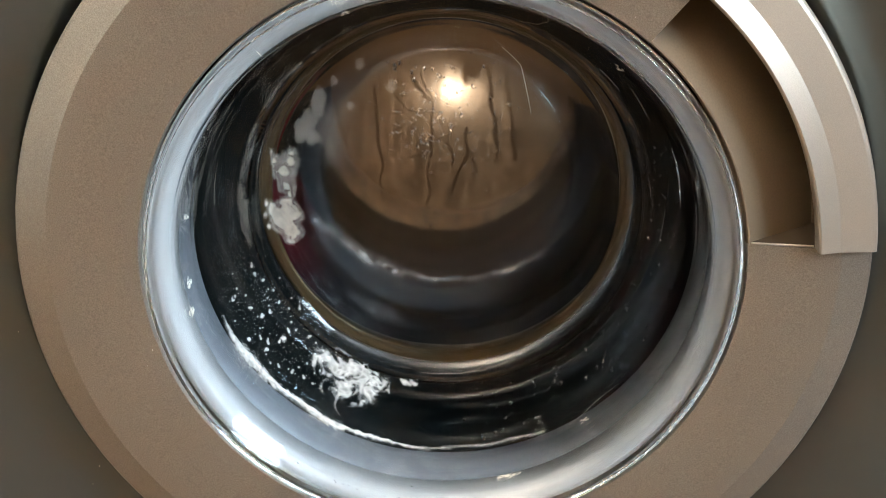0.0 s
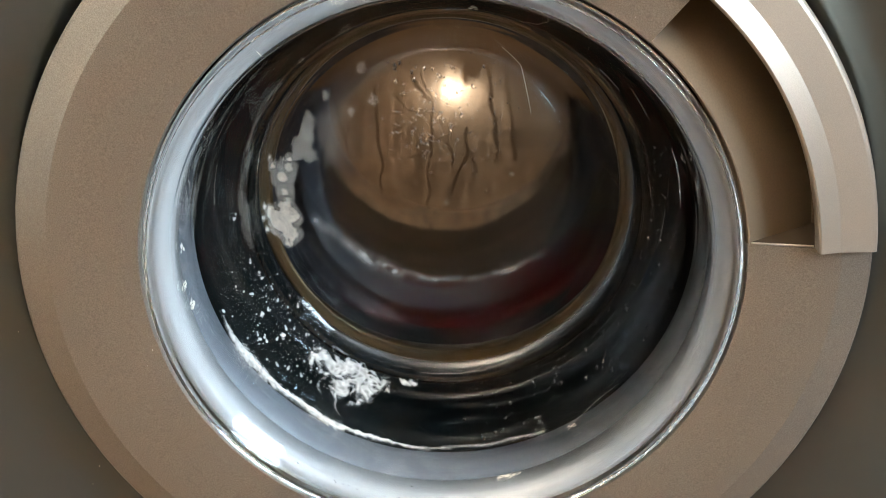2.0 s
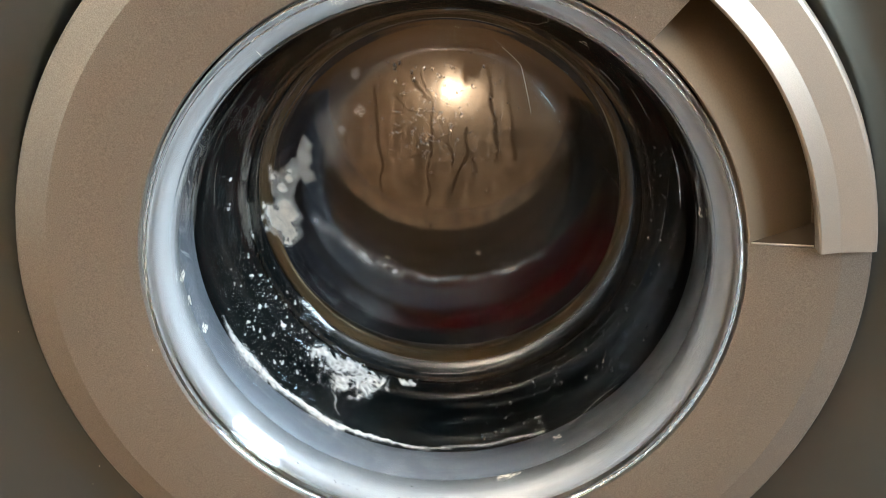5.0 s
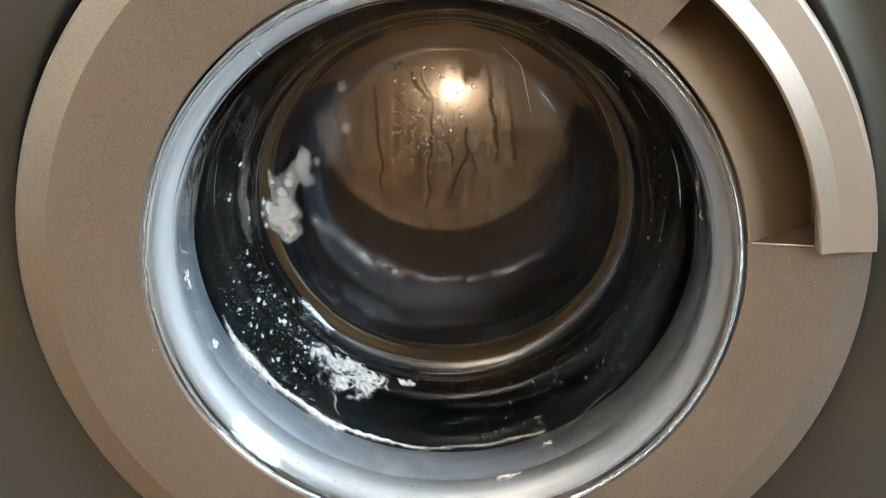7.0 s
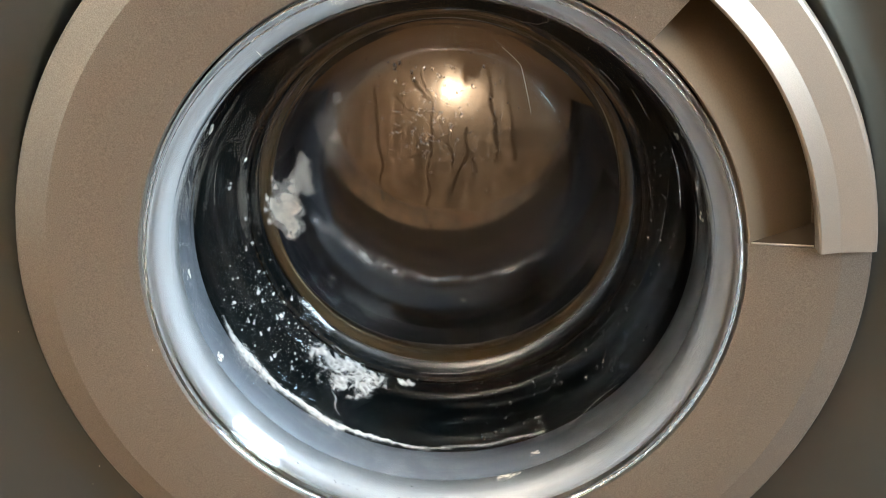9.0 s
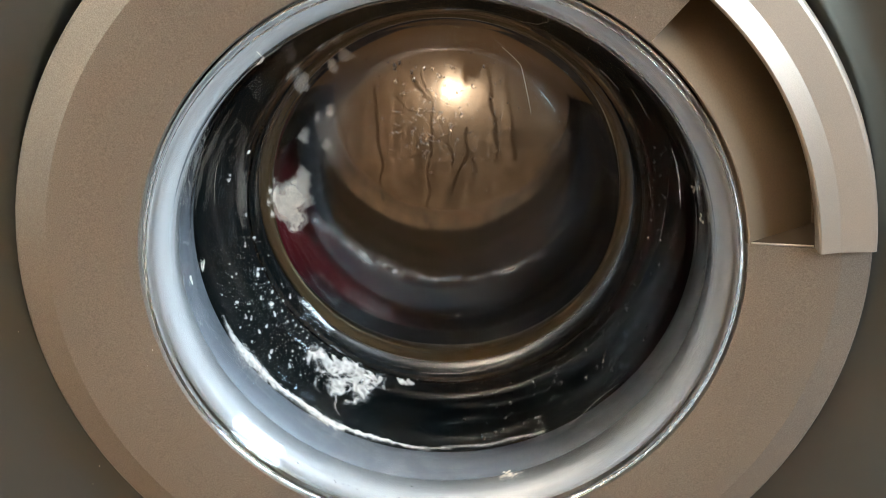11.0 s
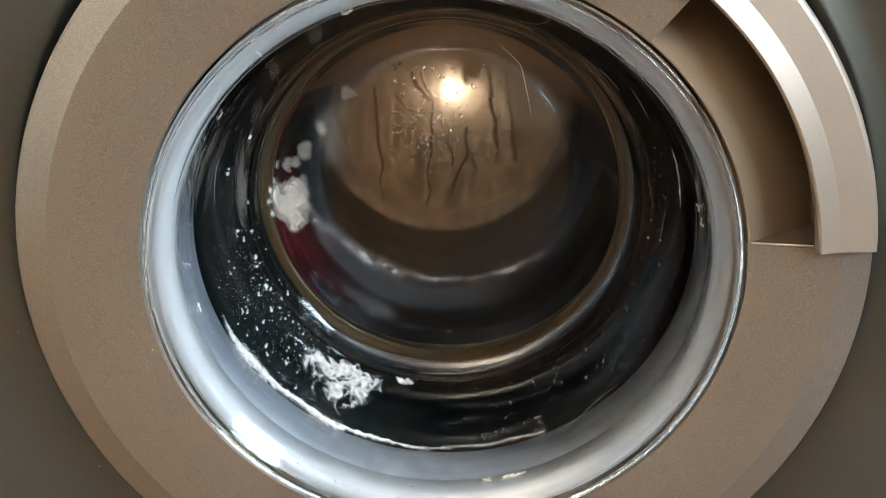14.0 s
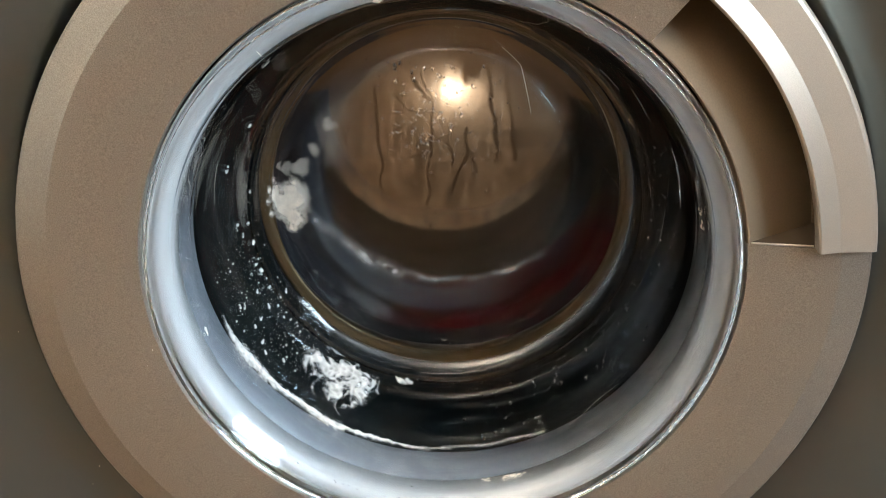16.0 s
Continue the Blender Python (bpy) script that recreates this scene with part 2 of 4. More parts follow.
def door(wm):
    d = part("door", lathe([(0.1712, 0.003), (0.1722, 0.0012), (0.176, 0.0008), (0.200, -0.0006), (0.2238, 0.0002), (0.2252, 0.0008), (0.2415, 0.0058), (0.2430, 0.0072),
                            (0.2434, 0.0095), (0.2425, 0.030), (0.215, 0.033), (0.1712, 0.033)], 192, HA1, 360, flat1=CUT), M_TRIM, wm, "champagne metallic round door frame", sharp=0.13)
    part("glass_bowl", lathe(FRONT + DOME + [(0.0, dome_y(0) + 0.005)] + [(r, y + 0.005) for r, y in reversed(DOME[:-1])]
                             + [(0.1200, 0.1285)] + arc(0.1135, 0.1110, 0.0185, 62, -18, 7) + [(0.1380, 0.0945), (0.1455, 0.0800), (0.1512, 0.0690), (0.1545, 0.0590),
                                (0.1556, 0.0500), (0.1566, 0.0300), (0.1572, 0.0180), (0.1578, 0.0125), (0.1650, 0.0060), (0.1688, 0.0070)], 192), M_GLASS, d, "clear moulded glass bowl").visible_shadow = False
    # a crease round the foot of the dome
    bowl = d.children[0].data
    for e in bowl.edges:
        if all(abs(math.hypot(v.co.x, v.co.z - Z0) - END_R) < 0.0002 and abs(v.co.y - END_Y) < 0.0005 for v in (bowl.vertices[k] for k in e.vertices)):
            e.use_edge_sharp = True
    part("seal_ring", lathe([(0.1579, 0.0300), (0.1567, 0.0500), (0.1556, 0.0590), (0.1580, 0.0605), (0.1650, 0.0560), (0.1655, 0.0302)], 128), M_SEAL, d, "grey plastic ring behind the glass")
    part("inner_ring", lathe([(0.1698, 0.0085), (0.1655, 0.0072), (0.1586, 0.0136), (0.1583, 0.0180), (0.1579, 0.0296), (0.1600, 0.0299), (0.1660, 0.0260), (0.1698, 0.0200)], 128),
         M_SILVER, d, "satin silver ring behind the glass lip")
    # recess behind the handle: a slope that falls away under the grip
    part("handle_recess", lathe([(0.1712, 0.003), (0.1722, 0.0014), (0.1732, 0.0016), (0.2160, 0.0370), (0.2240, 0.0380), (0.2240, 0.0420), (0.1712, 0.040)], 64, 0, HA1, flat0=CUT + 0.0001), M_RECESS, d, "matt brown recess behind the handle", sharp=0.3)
    # level floor of the recess at its lower end, shade put into its colour
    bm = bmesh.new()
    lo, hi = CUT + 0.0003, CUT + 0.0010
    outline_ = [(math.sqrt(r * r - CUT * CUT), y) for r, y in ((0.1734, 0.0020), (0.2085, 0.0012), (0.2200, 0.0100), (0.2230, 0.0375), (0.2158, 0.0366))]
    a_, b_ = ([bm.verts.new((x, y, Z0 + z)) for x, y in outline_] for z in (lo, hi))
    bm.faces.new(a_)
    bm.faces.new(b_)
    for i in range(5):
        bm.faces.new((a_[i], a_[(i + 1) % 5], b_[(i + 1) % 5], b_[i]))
    part("recess_end", bm, M_LEDGE_SHADE, d, "ledge at the end of the recess, darkened for its shade", smooth=False)
    # thin raised edge in lighter paint, standing for the highlight along it
    part("recess_edge", box(0.0350, 0.0012, 0.0012, 0.1888, 0.0008, Z0 + CUT + 0.0008, 0.0005), M_HANDLE, d, "light strip for the highlight on the recess edge")
    part("handle", lathe([(0.2082, -0.0080), (0.2088, -0.0094), (0.2098, -0.0099), (0.2214, -0.0056), (0.2400, -0.0026), (0.2416, -0.0020), (0.2427, -0.0009), (0.2433, 0.0008), (0.2436, 0.0090), (0.2425, 0.030), (0.2330, 0.032), (0.2180, 0.012), (0.2090, 0.002)],
                         64, 0, HA1, flat0=CUT + 0.0004), M_HANDLE, d, "curved champagne door handle", sharp=0.14)


machine, drum = washing_machine()


# ---- laundry pressed against the drum wall by the spin ----
def garment(label, mat, a0, a1, y0, y1, r_in, seed):
    """A crumpled curved slab of cloth between the drum wall and the hollow in the middle; its origin lies on the drum's axis."""
    bm = bmesh.new()
    nu, nv = max(10, int((a1 - a0) / 4)), 16
    off = Vector((seed * 3.7, seed * 1.3, 0))
    inner, outer = [], []
    for i in range(nu + 1):
        u = i / nu
        a = radians(a0 + (a1 - a0) * u)
        ri, ro = [], []
        for j in range(nv + 1):
            v = j / nv
            y = y0 + (y1 - y0) * v
            c, s = math.cos(a), math.sin(a)
            fold = noise.noise(Vector((c * 4, y * 16, s * 4)) + off) * 0.006 + noise.noise(Vector((c * 13, y * 30, s * 13)) + off) * 0.004
            edge = min(u, 1 - u) * (a1 - a0) / 12
            r = r_in + fold + 0.016 * max(0.0, 1 - edge) ** 2 + 0.010 * max(0.0, 1 - v * 7) ** 2
            ri.append(bm.verts.new((r * c, y + 0.004 * noise.noise(Vector((c * 9, s * 9, seed)) + off), r * s)))
            ro.append(bm.verts.new((0.2415 * c, y, 0.2415 * s)))
        inner.append(ri)
        outer.append(ro)
    for i in range(nu):
        for j in range(nv):
            bm.faces.new((inner[i][j], inner[i][j + 1], inner[i + 1][j + 1], inner[i + 1][j]))
        bm.faces.new((inner[i][0], inner[i + 1][0], outer[i + 1][0], outer[i][0]))
        bm.faces.new((inner[i][nv], inner[i + 1][nv], outer[i + 1][nv], outer[i][nv]))
    for j in range(nv):
        for k in (0, nu):
            bm.faces.new((inner[k][j], inner[k][j + 1], outer[k][j + 1], outer[k][j]))
    ob = tagged(obj("garment", bm, mat), label, "laundry", "laundry in the drum")
    ob.location = (0, 0, Z0)
    return ob


M_BLUE = material("navy_cloth", (0.018, 0.021, 0.034), 0.7, 0.0, scale=260, grain=0.3, blotch=0.3, wide=14, bump=0.5, depth=0.002, spec=0.12)
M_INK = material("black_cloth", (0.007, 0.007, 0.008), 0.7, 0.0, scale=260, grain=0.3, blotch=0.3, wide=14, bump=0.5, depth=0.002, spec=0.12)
# angles at the start of the clip; the red one lies at 181 degrees
LAUNDRY = [
    garment("wet dark red cloth pressed against the drum wall", M_RED, 140, 222, 0.190, 0.262, 0.119, 1),
    garment("wet charcoal cloth pressed against the drum wall", M_CLOTH, 222, 300, 0.190, 0.262, 0.119, 2),
    garment("wet black cloth pressed against the drum wall", M_INK, 300, 385, 0.190, 0.260, 0.119, 3),
    garment("wet grey cloth pressed against the drum wall", M_GREY, 25, 48, 0.192, 0.262, 0.118, 4),
    garment("wet charcoal cloth pressed against the drum wall", M_CLOTH, 48, 140, 0.190, 0.260, 0.119, 5),
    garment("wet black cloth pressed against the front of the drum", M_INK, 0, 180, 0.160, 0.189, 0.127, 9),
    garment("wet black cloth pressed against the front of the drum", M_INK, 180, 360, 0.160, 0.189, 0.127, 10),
    garment("wet navy cloth pressed against the back of the drum", M_BLUE, 0, 130, 0.263, 0.362, 0.099, 6),
    garment("wet black cloth pressed against the back of the drum", M_INK, 130, 245, 0.263, 0.362, 0.099, 7),
    garment("wet navy cloth pressed against the back of the drum", M_BLUE, 245, 360, 0.263, 0.362, 0.099, 8),
]


# ---- mist, drops and foam on the glass ----
def normal_at(r):
    """Slope of the glass at a radius, smoothed: (radial, depth) of the normal towards the room."""
    e = 0.004
    dy = surface_y(max(r - e, 0.0)) - surface_y(r + e)
    l = math.hypot(2 * e, dy)
    return -dy / l, -2 * e / l


def on_glass(x, z, lift=0.0008, spin=0.0):
    """The pose of a thing that clings to the glass at x, z (mm from the door's axis); its own -y points to the room."""
    x, z = x / 1000, z / 1000
    r = max(math.hypot(x, z), 1e-5)
    nr, ny = normal_at(r)
    n = Vector((nr * x / r, ny, nr * z / r))
    p = Vector((x, surface_y(r), Z0 + z)) + n * lift
    yy = -n
    xx = Vector((1, 0, 0))
    xx = (xx - yy * xx.dot(yy)).normalized()
    zz = xx.cross(yy)
    m = Matrix((xx, yy, zz)).transposed().to_4x4()
    return Matrix.Translation(p) @ m @ pose(0, 0, 0, 0, spin, 0)


TRAILS = [  # courses of water that has run down through the mist, mm: half width, then points x, z
    (1.6, (-49, 76), (-46, 60), (-45, 46), (-42, 34), (-41, 5)),
    (1.1, (-20, 86), (-12.5, 72), (-11, 50), (-11.5, 35), (-12, 8), (-13, -8)),
    (2.0, (11, 54), (11, 40), (8, 26), (4, 14)),
    (2.6, (18, 98), (23, 88), (25.5, 75), (28, 60), (30.5, 46)),
    (1.3, (28, 60), (30.5, 42), (32, 34)),
    (2.2, (33, 96), (37, 72), (41, 50), (42, 36)),
]
SIDE_TRAILS = [  # short ones and side branches
    (1.0, (4, -14), (3.5, -34)),
    (1.3, (30, -14), (26, -30)),
    (0.9, (-66, 52), (-64, 25)),
    (1.0, (-14, -16), (-24, -28)),
    (0.8, (33, -16), (40, -28)),
    (1.2, (-34, 72), (-28, 66), (-20, 62)),
    (0.8, (-11, 38), (-6, 38)),
    (1.0, (-24, 34), (-18, 36)),
    (1.0, (40, 52), (47, 55)),
    (2.0, (-30, 92), (-24, 82), (-14, 70)),
    (1.2, (0, 44), (4, 30)),
]


def mist():
    """A thin film of condensation on the bowl's end, thinner where water ran down; its round outline paints the room's
    reflection.
    """
    me = bpy.data.meshes.new("condensation")
    n, ext = 260, 0.1125
    grid = np.linspace(-ext, ext, n)
    pts, index, cover = [], {}, []
    segs = []
    for w, *ps in TRAILS + SIDE_TRAILS:
        segs += [(w, *a, *b) for a, b in zip(ps, ps[1:])]
    for i, x in enumerate(grid):
        for j, z in enumerate(grid):
            r = math.hypot(x, z)
            if r > ext:
                continue
            X, Z = x * 1000, z * 1000
            v = 1.0
            for w, ax, az, bx, bz in segs:
                t = max(0.0, min(1.0, ((X - ax) * (bx - ax) + (Z - az) * (bz - az)) / ((bx - ax) ** 2 + (bz - az) ** 2)))
                wob = 2.6 * noise.noise(Vector((X * 0.05, Z * 0.09, 3))) + 0.9 * noise.noise(Vector((X * 0.35, Z * 0.45, 5)))
                d = math.hypot(X + wob - ax - t * (bx - ax), Z - az - t * (bz - az))
                v = min(v, max(0.0, 0.25 + 0.75 * (d - w * 0.3) / (w * 0.4 + 0.25)))
            # wiped zone at the upper left, its rim curls round a clear patch
            k = noise.noise(Vector((X * 0.03, Z * 0.03, 9))) * 14
            clear = max(0.0, min(1.0, (X + 44 - (Z - 60) * 0.5 + k) / 6))
            low = max(0.0, min(1.0, (70 - Z + k) / 8))
            v *= 0.45 + 0.55 * max(clear, low * 0.62)
            v *= 0.55 + 0.45 * max(0.0, min(1.0, (92 - Z + k) / 16))
            ragged = 9 * noise.noise(Vector((X * 0.09, Z * 0.05, 21))) + 4 * noise.noise(Vector((X * 0.3, Z * 0.2, 23)))
            dark = math.hypot((X - 10 + ragged) / 13, (Z - 100 + k * 0.3 + ragged) / 15)
            v *= max(0.02, min(1.0, (dark - 0.8) * 1.8))
            # round edge below paints the reflected room's outline; above it the film thins but reaches the rim
            soft_ = 0.03 + 0.85 * max(0.0, min(1.0, (Z - 52) / 30))
            disc = max(0.0, min(1.0, (1.03 - math.hypot((X + 4) / 83, (Z - 70) / 82)) / soft_))
            rim_ = max(0.0, min(1.0, (Z - 58) / 6)) * 0.3
            v *= 0.4 + 0.6 * max(0.0, min(1.0, (0.103 - r) / 0.012))
            v *= 0.03 + 0.97 * max(disc, rim_)
            v *= max(0.0, min(1.0, (ext - r) / 0.004)) * (0.8 + 0.5 * noise.noise(Vector((X * 0.06, Z * 0.02, 1))) + 0.4 * noise.noise(Vector((X * 0.2, Z * 0.07, 6))))
            v *= 0.38 + 0.62 * max(0.0, min(1.0, (58 - X - max(0.0, Z - 55) * 0.7 + k) / 26))
            index[i, j] = len(pts)
            pts.append((x, dome_y(r) - 0.0003, Z0 + z))
            cover.append(max(0.0, v))
    faces = [(index[i, j], index[i + 1, j], index[i + 1, j + 1], index[i, j + 1]) for i in range(n - 1) for j in range(n - 1)
             if all(q in index for q in ((i, j), (i + 1, j), (i + 1, j + 1), (i, j + 1)))]
    me.from_pydata(pts, [], faces)
    me.attributes.new("mist", "FLOAT", "POINT").data.foreach_set("value", cover)
    me.materials.append(M_MIST_SHEEN)
    for p in me.polygons:
        p.use_smooth = True
    ob = tagged(new("condensation", me), "thin water mist with run-down trails, outlined like the reflected room", "condensation", "", "stuff")
    ob.visible_shadow = False


mist()


SHEEN_ARCS = [  # lip reflections painted on the lower part of the bowl's end: strength, half width, points in mm
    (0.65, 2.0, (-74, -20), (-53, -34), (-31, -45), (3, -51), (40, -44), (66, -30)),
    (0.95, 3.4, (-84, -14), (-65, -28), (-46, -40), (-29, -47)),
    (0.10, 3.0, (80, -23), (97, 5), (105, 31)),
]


# film of pale bands that stands in for reflections on the bowl's end
def haze():
    me = bpy.data.meshes.new("soap_haze")
    nx, nz, ext = 190, 110, 0.108
    pts, index, cover = [], {}, []
    segs = [(s, w, *a, *b_) for s, w, *ps in SHEEN_ARCS for a, b_ in zip(ps, ps[1:])]
    for i, x in enumerate(np.linspace(-ext, ext, nx)):
        for j, z in enumerate(np.linspace(-0.075, 0.06, nz)):
            r = math.hypot(x, z)
            if r > ext:
                continue
            X, Z = x * 1000, z * 1000
            wx = X + 2.5 * noise.noise(Vector((X * 0.07, Z * 0.07, 2)))
            wz = Z + 2.5 * noise.noise(Vector((X * 0.07, Z * 0.07, 8)))
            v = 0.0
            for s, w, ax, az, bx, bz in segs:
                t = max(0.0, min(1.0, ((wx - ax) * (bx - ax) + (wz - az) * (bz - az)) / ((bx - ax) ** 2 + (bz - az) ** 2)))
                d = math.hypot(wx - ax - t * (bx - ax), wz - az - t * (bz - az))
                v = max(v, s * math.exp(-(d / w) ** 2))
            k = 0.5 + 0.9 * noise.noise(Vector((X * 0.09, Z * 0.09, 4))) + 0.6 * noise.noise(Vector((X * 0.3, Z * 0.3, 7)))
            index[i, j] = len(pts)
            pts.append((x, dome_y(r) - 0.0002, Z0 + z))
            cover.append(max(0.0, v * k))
    faces = [q for q in ([(i, j), (i + 1, j), (i + 1, j + 1), (i, j + 1)] for i in range(nx - 1) for j in range(nz - 1)) if all(p in index for p in q)]
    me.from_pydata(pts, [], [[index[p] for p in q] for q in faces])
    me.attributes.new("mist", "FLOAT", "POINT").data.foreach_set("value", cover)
    me.materials.append(M_LIP_SHEEN)
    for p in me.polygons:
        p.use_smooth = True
    ob = tagged(new("soap_haze", me), "pale arcs painted as the reflection of the lip", "soap haze", "", "stuff")
    ob.visible_shadow = False


haze()


def bead(bm, m, rx, ry, rz, seg=8, rings=4):
    """A flattened half drop; its flat side lies at y = 0 and it bulges towards -y."""
    top = bm.verts.new(m @ Vector((0, -ry, 0)))
    rows_ = []
    for k in range(1, rings + 1):
        a = math.pi / 2 * k / rings
        rows_.append([bm.verts.new(m @ Vector((rx * math.sin(a) * math.cos(2 * math.pi * i / seg), -ry * math.cos(a), rz * math.sin(a) * math.sin(2 * math.pi * i / seg)))) for i in range(seg)])
    for i in range(seg):
        bm.faces.new((top, rows_[0][(i + 1) % seg], rows_[0][i]))
        for a, b in zip(rows_, rows_[1:]):
            bm.faces.new((a[i], a[(i + 1) % seg], b[(i + 1) % seg], b[i]))
    bm.faces.new(list(reversed(rows_[-1])))


def water_drops():
    rnd = random.Random(4)
    bm = bmesh.new()

    def drop(x, z, s, tall=1.0):
        bead(bm, on_glass(x, z, 0.0001, rnd.uniform(-20, 20)), s * 1.5 / 1000, s * 0.95 / 1000, s * 1.5 * tall / 1000, 8, 3)
    # rows of beads that hang along old trails on the bowl's end
    for x0 in (-37, -31, -24, -13, -6, 0.5, 4, 15, 18, 25, 28, 33):
        z = rnd.uniform(62, 78)
        x = x0
        while z > rnd.uniform(18, 34):
            x += rnd.uniform(-0.5, 0.5)
            drop(x, z, rnd.choice((0.18, 0.22, 0.28, 0.42)), rnd.uniform(1.0, 2.0))
            z -= rnd.uniform(1.5, 5.5)
    for _ in range(110):
        drop(rnd.gauss(-4, 30), rnd.uniform(25, 88), rnd.uniform(0.2, 0.5), rnd.uniform(0.7, 1.8))
    for _ in range(75):
        drop(rnd.gauss(-10, 17), rnd.uniform(40, 92), rnd.uniform(0.35, 0.75), rnd.uniform(0.9, 2.0))
    for _ in range(16):  # short beads that joined sideways
        x, z = rnd.gauss(-18, 16), rnd.uniform(36, 88)
        for k in range(rnd.randint(2, 5)):
            drop(x + k * 1.1, z - k * rnd.uniform(0.1, 0.7), rnd.uniform(0.4, 0.7), 0.8)
    for _ in range(45):
        drop(rnd.gauss(12, 12), rnd.uniform(80, 106), rnd.uniform(0.12, 0.35), rnd.uniform(0.6, 1.2))
    for _ in range(40):
        drop(rnd.uniform(-60, 70), rnd.uniform(-70, 20), rnd.uniform(0.2, 0.5), rnd.uniform(0.7, 1.8))
    # right and lower wall of the bowl, and the lower lip
    for _ in range(210):
        a, r = radians(rnd.uniform(-85, 25)), rnd.uniform(124, 149)
        drop(r * math.cos(a), r * math.sin(a), rnd.uniform(0.25, 0.8), rnd.uniform(0.8, 1.8))
    for _ in range(60):
        a, r = radians(rnd.uniform(215, 300)), rnd.uniform(147, 157)
        drop(r * math.cos(a), r * math.sin(a), rnd.uniform(0.2, 0.5), rnd.uniform(0.8, 1.6))
    tagged(obj("water_drops", bm, M_WATER), "small clear water drops on the glass", "water drops", "", "stuff").visible_shadow = False


water_drops()


def conform(x0, z0):
    """Maps points x, z in mm round a home place on the glass into the space of a thing that clings there."""
    back = on_glass(x0, z0).inverted()

    def place(x, z, high=0.0):
        if math.hypot(x0, z0) > 125:
            return Vector((x / 1000, -high / 1000, z / 1000))
        r = math.hypot(x0 + x, z0 + z)
        k = 1.0 if r < 114 else (114 + (r - 114) * 0.55) / r
        m = on_glass((x0 + x) * k, (z0 + z) * k, 0.0004)
        return back @ (m @ Vector((0, -high / 1000, 0)))
    return place


def clip(poly, nx, nz, c):
    """The part of a convex outline where nx * x + nz * z <= c."""
    res = []
    for (ax, az), (bx, bz) in zip(poly, poly[1:] + poly[:1]):
        da, db = nx * ax + nz * az - c, nx * bx + nz * bz - c
        if da <= 0:
            res.append((ax, az))
        if da * db < 0:
            t = da / (da - db)
            res.append((ax + (bx - ax) * t, az + (bz - az) * t))
    return res


def blob(w, h, seed):
    """Lobes (x, z, radius in mm) of a rounded uneven patch."""
    rnd = random.Random(seed * 7)
    r = min(w, h) * 0.36
    lobes = [(0, 0, r)]
    for k in range(4):
        a = rnd.uniform(0, 6.28)
        lobes.append(((w / 2 - r * 0.8) * math.cos(a), (h / 2 - r * 0.8) * math.sin(a), r * rnd.uniform(0.55, 0.9)))
    return lobes


def foam(name, label, home, lobes, seed, cell=1.6, fine=0.0, core=0.6):
    """Foam: bubbles packed wall to wall over the lobes. cell: spacing of the bubbles in mm; fine: spacing in the
    dense heap at the heart of the lobes, if there is one; core: how far the heap reaches."""
    rnd = random.Random(seed)
    place = conform(*home)

    def depth(x, z):
        return max(1 - math.hypot(x - a, z - b) / r for a, b, r in lobes)
    x0, x1 = min(a - r for a, b, r in lobes) - 2 * cell, max(a + r for a, b, r in lobes) + 2 * cell
    z0, z1 = min(b - r for a, b, r in lobes) - 2 * cell, max(b + r for a, b, r in lobes) + 2 * cell
    seeds = []
    for _ in range(int((x1 - x0) * (z1 - z0) * (40 if fine else 16))):
        x, z = rnd.uniform(x0, x1), rnd.uniform(z0, z1)
        d = depth(x, z)
        gap = cell * (0.55 + 0.8 * noise.noise(Vector((x * 0.3, z * 0.3, seed))) ** 2 + 0.45 * rnd.random())
        if fine and d > 1 - core:
            gap = fine * (0.8 + 0.5 * rnd.random())
        if all((x - a) ** 2 + (z - b) ** 2 > (gap * 0.5 + q * 0.5) ** 2 for a, b, q, _ in seeds):
            seeds.append((x, z, gap, d))
    films, walls, heap = bmesh.new(), bmesh.new(), bmesh.new()
    for x, z, gap, d in seeds:
        if d < 0:
            continue
        poly = [(x + gap * 1.3 * math.cos(k * 0.5236), z + gap * 1.3 * math.sin(k * 0.5236)) for k in range(12)]
        for a, b, q, _ in seeds:
            dx, dz = a - x, b - z
            if 0 < dx * dx + dz * dz < 9 * cell * cell:
                poly = clip(poly, dx, dz, dx * (x + a) / 2 + dz * (z + b) / 2)
        if len(poly) < 3:
            continue
        dense = fine and d > 1 - core
        rise = 0.25 + (1.8 * max(0.0, d - 1 + core) ** 0.6 + 0.25 * noise.noise(Vector((x * 0.4, z * 0.4, seed))) if dense else 0.0)
        inset = (0.17 if dense else 0.10 + 0.02 * gap)
        size = max(0.3, sum(math.hypot(px_ - x, pz - z) for px_, pz in poly) / len(poly))
        k = max(0.3, 1 - inset / size)
        inner = [(x + (a - x) * k, z + (b - z) * k) for a, b in poly]
        bm = heap if dense else films
        ring_ = [bm.verts.new(place(a, b, rise)) for a, b in inner]
        top = bm.verts.new(place(x, z, rise + 0.22 * size))
        for i in range(len(ring_)):
            bm.faces.new((ring_[i], ring_[(i + 1) % len(ring_)], top))
        o = [walls.verts.new(place(a, b, rise + 0.10)) for a, b in poly]
        n_ = [walls.verts.new(place(a, b, rise)) for a, b in inner]
        for i in range(len(o)):
            j = (i + 1) % len(o)
            walls.faces.new((o[i], o[j], n_[j], n_[i]))
    ob = tagged(obj(name, films, M_FOAMFILM), label, "foam", "foam on the glass")
    ob.visible_shadow = False
    part("bubble_wall", walls, M_FOAM, ob, "white walls of packed soap bubbles").visible_shadow = False
    if fine:
        part("dense_foam", heap, M_FOAMCORE, ob, "dense creamy foam").visible_shadow = False
    else:
        heap.free()
    return ob


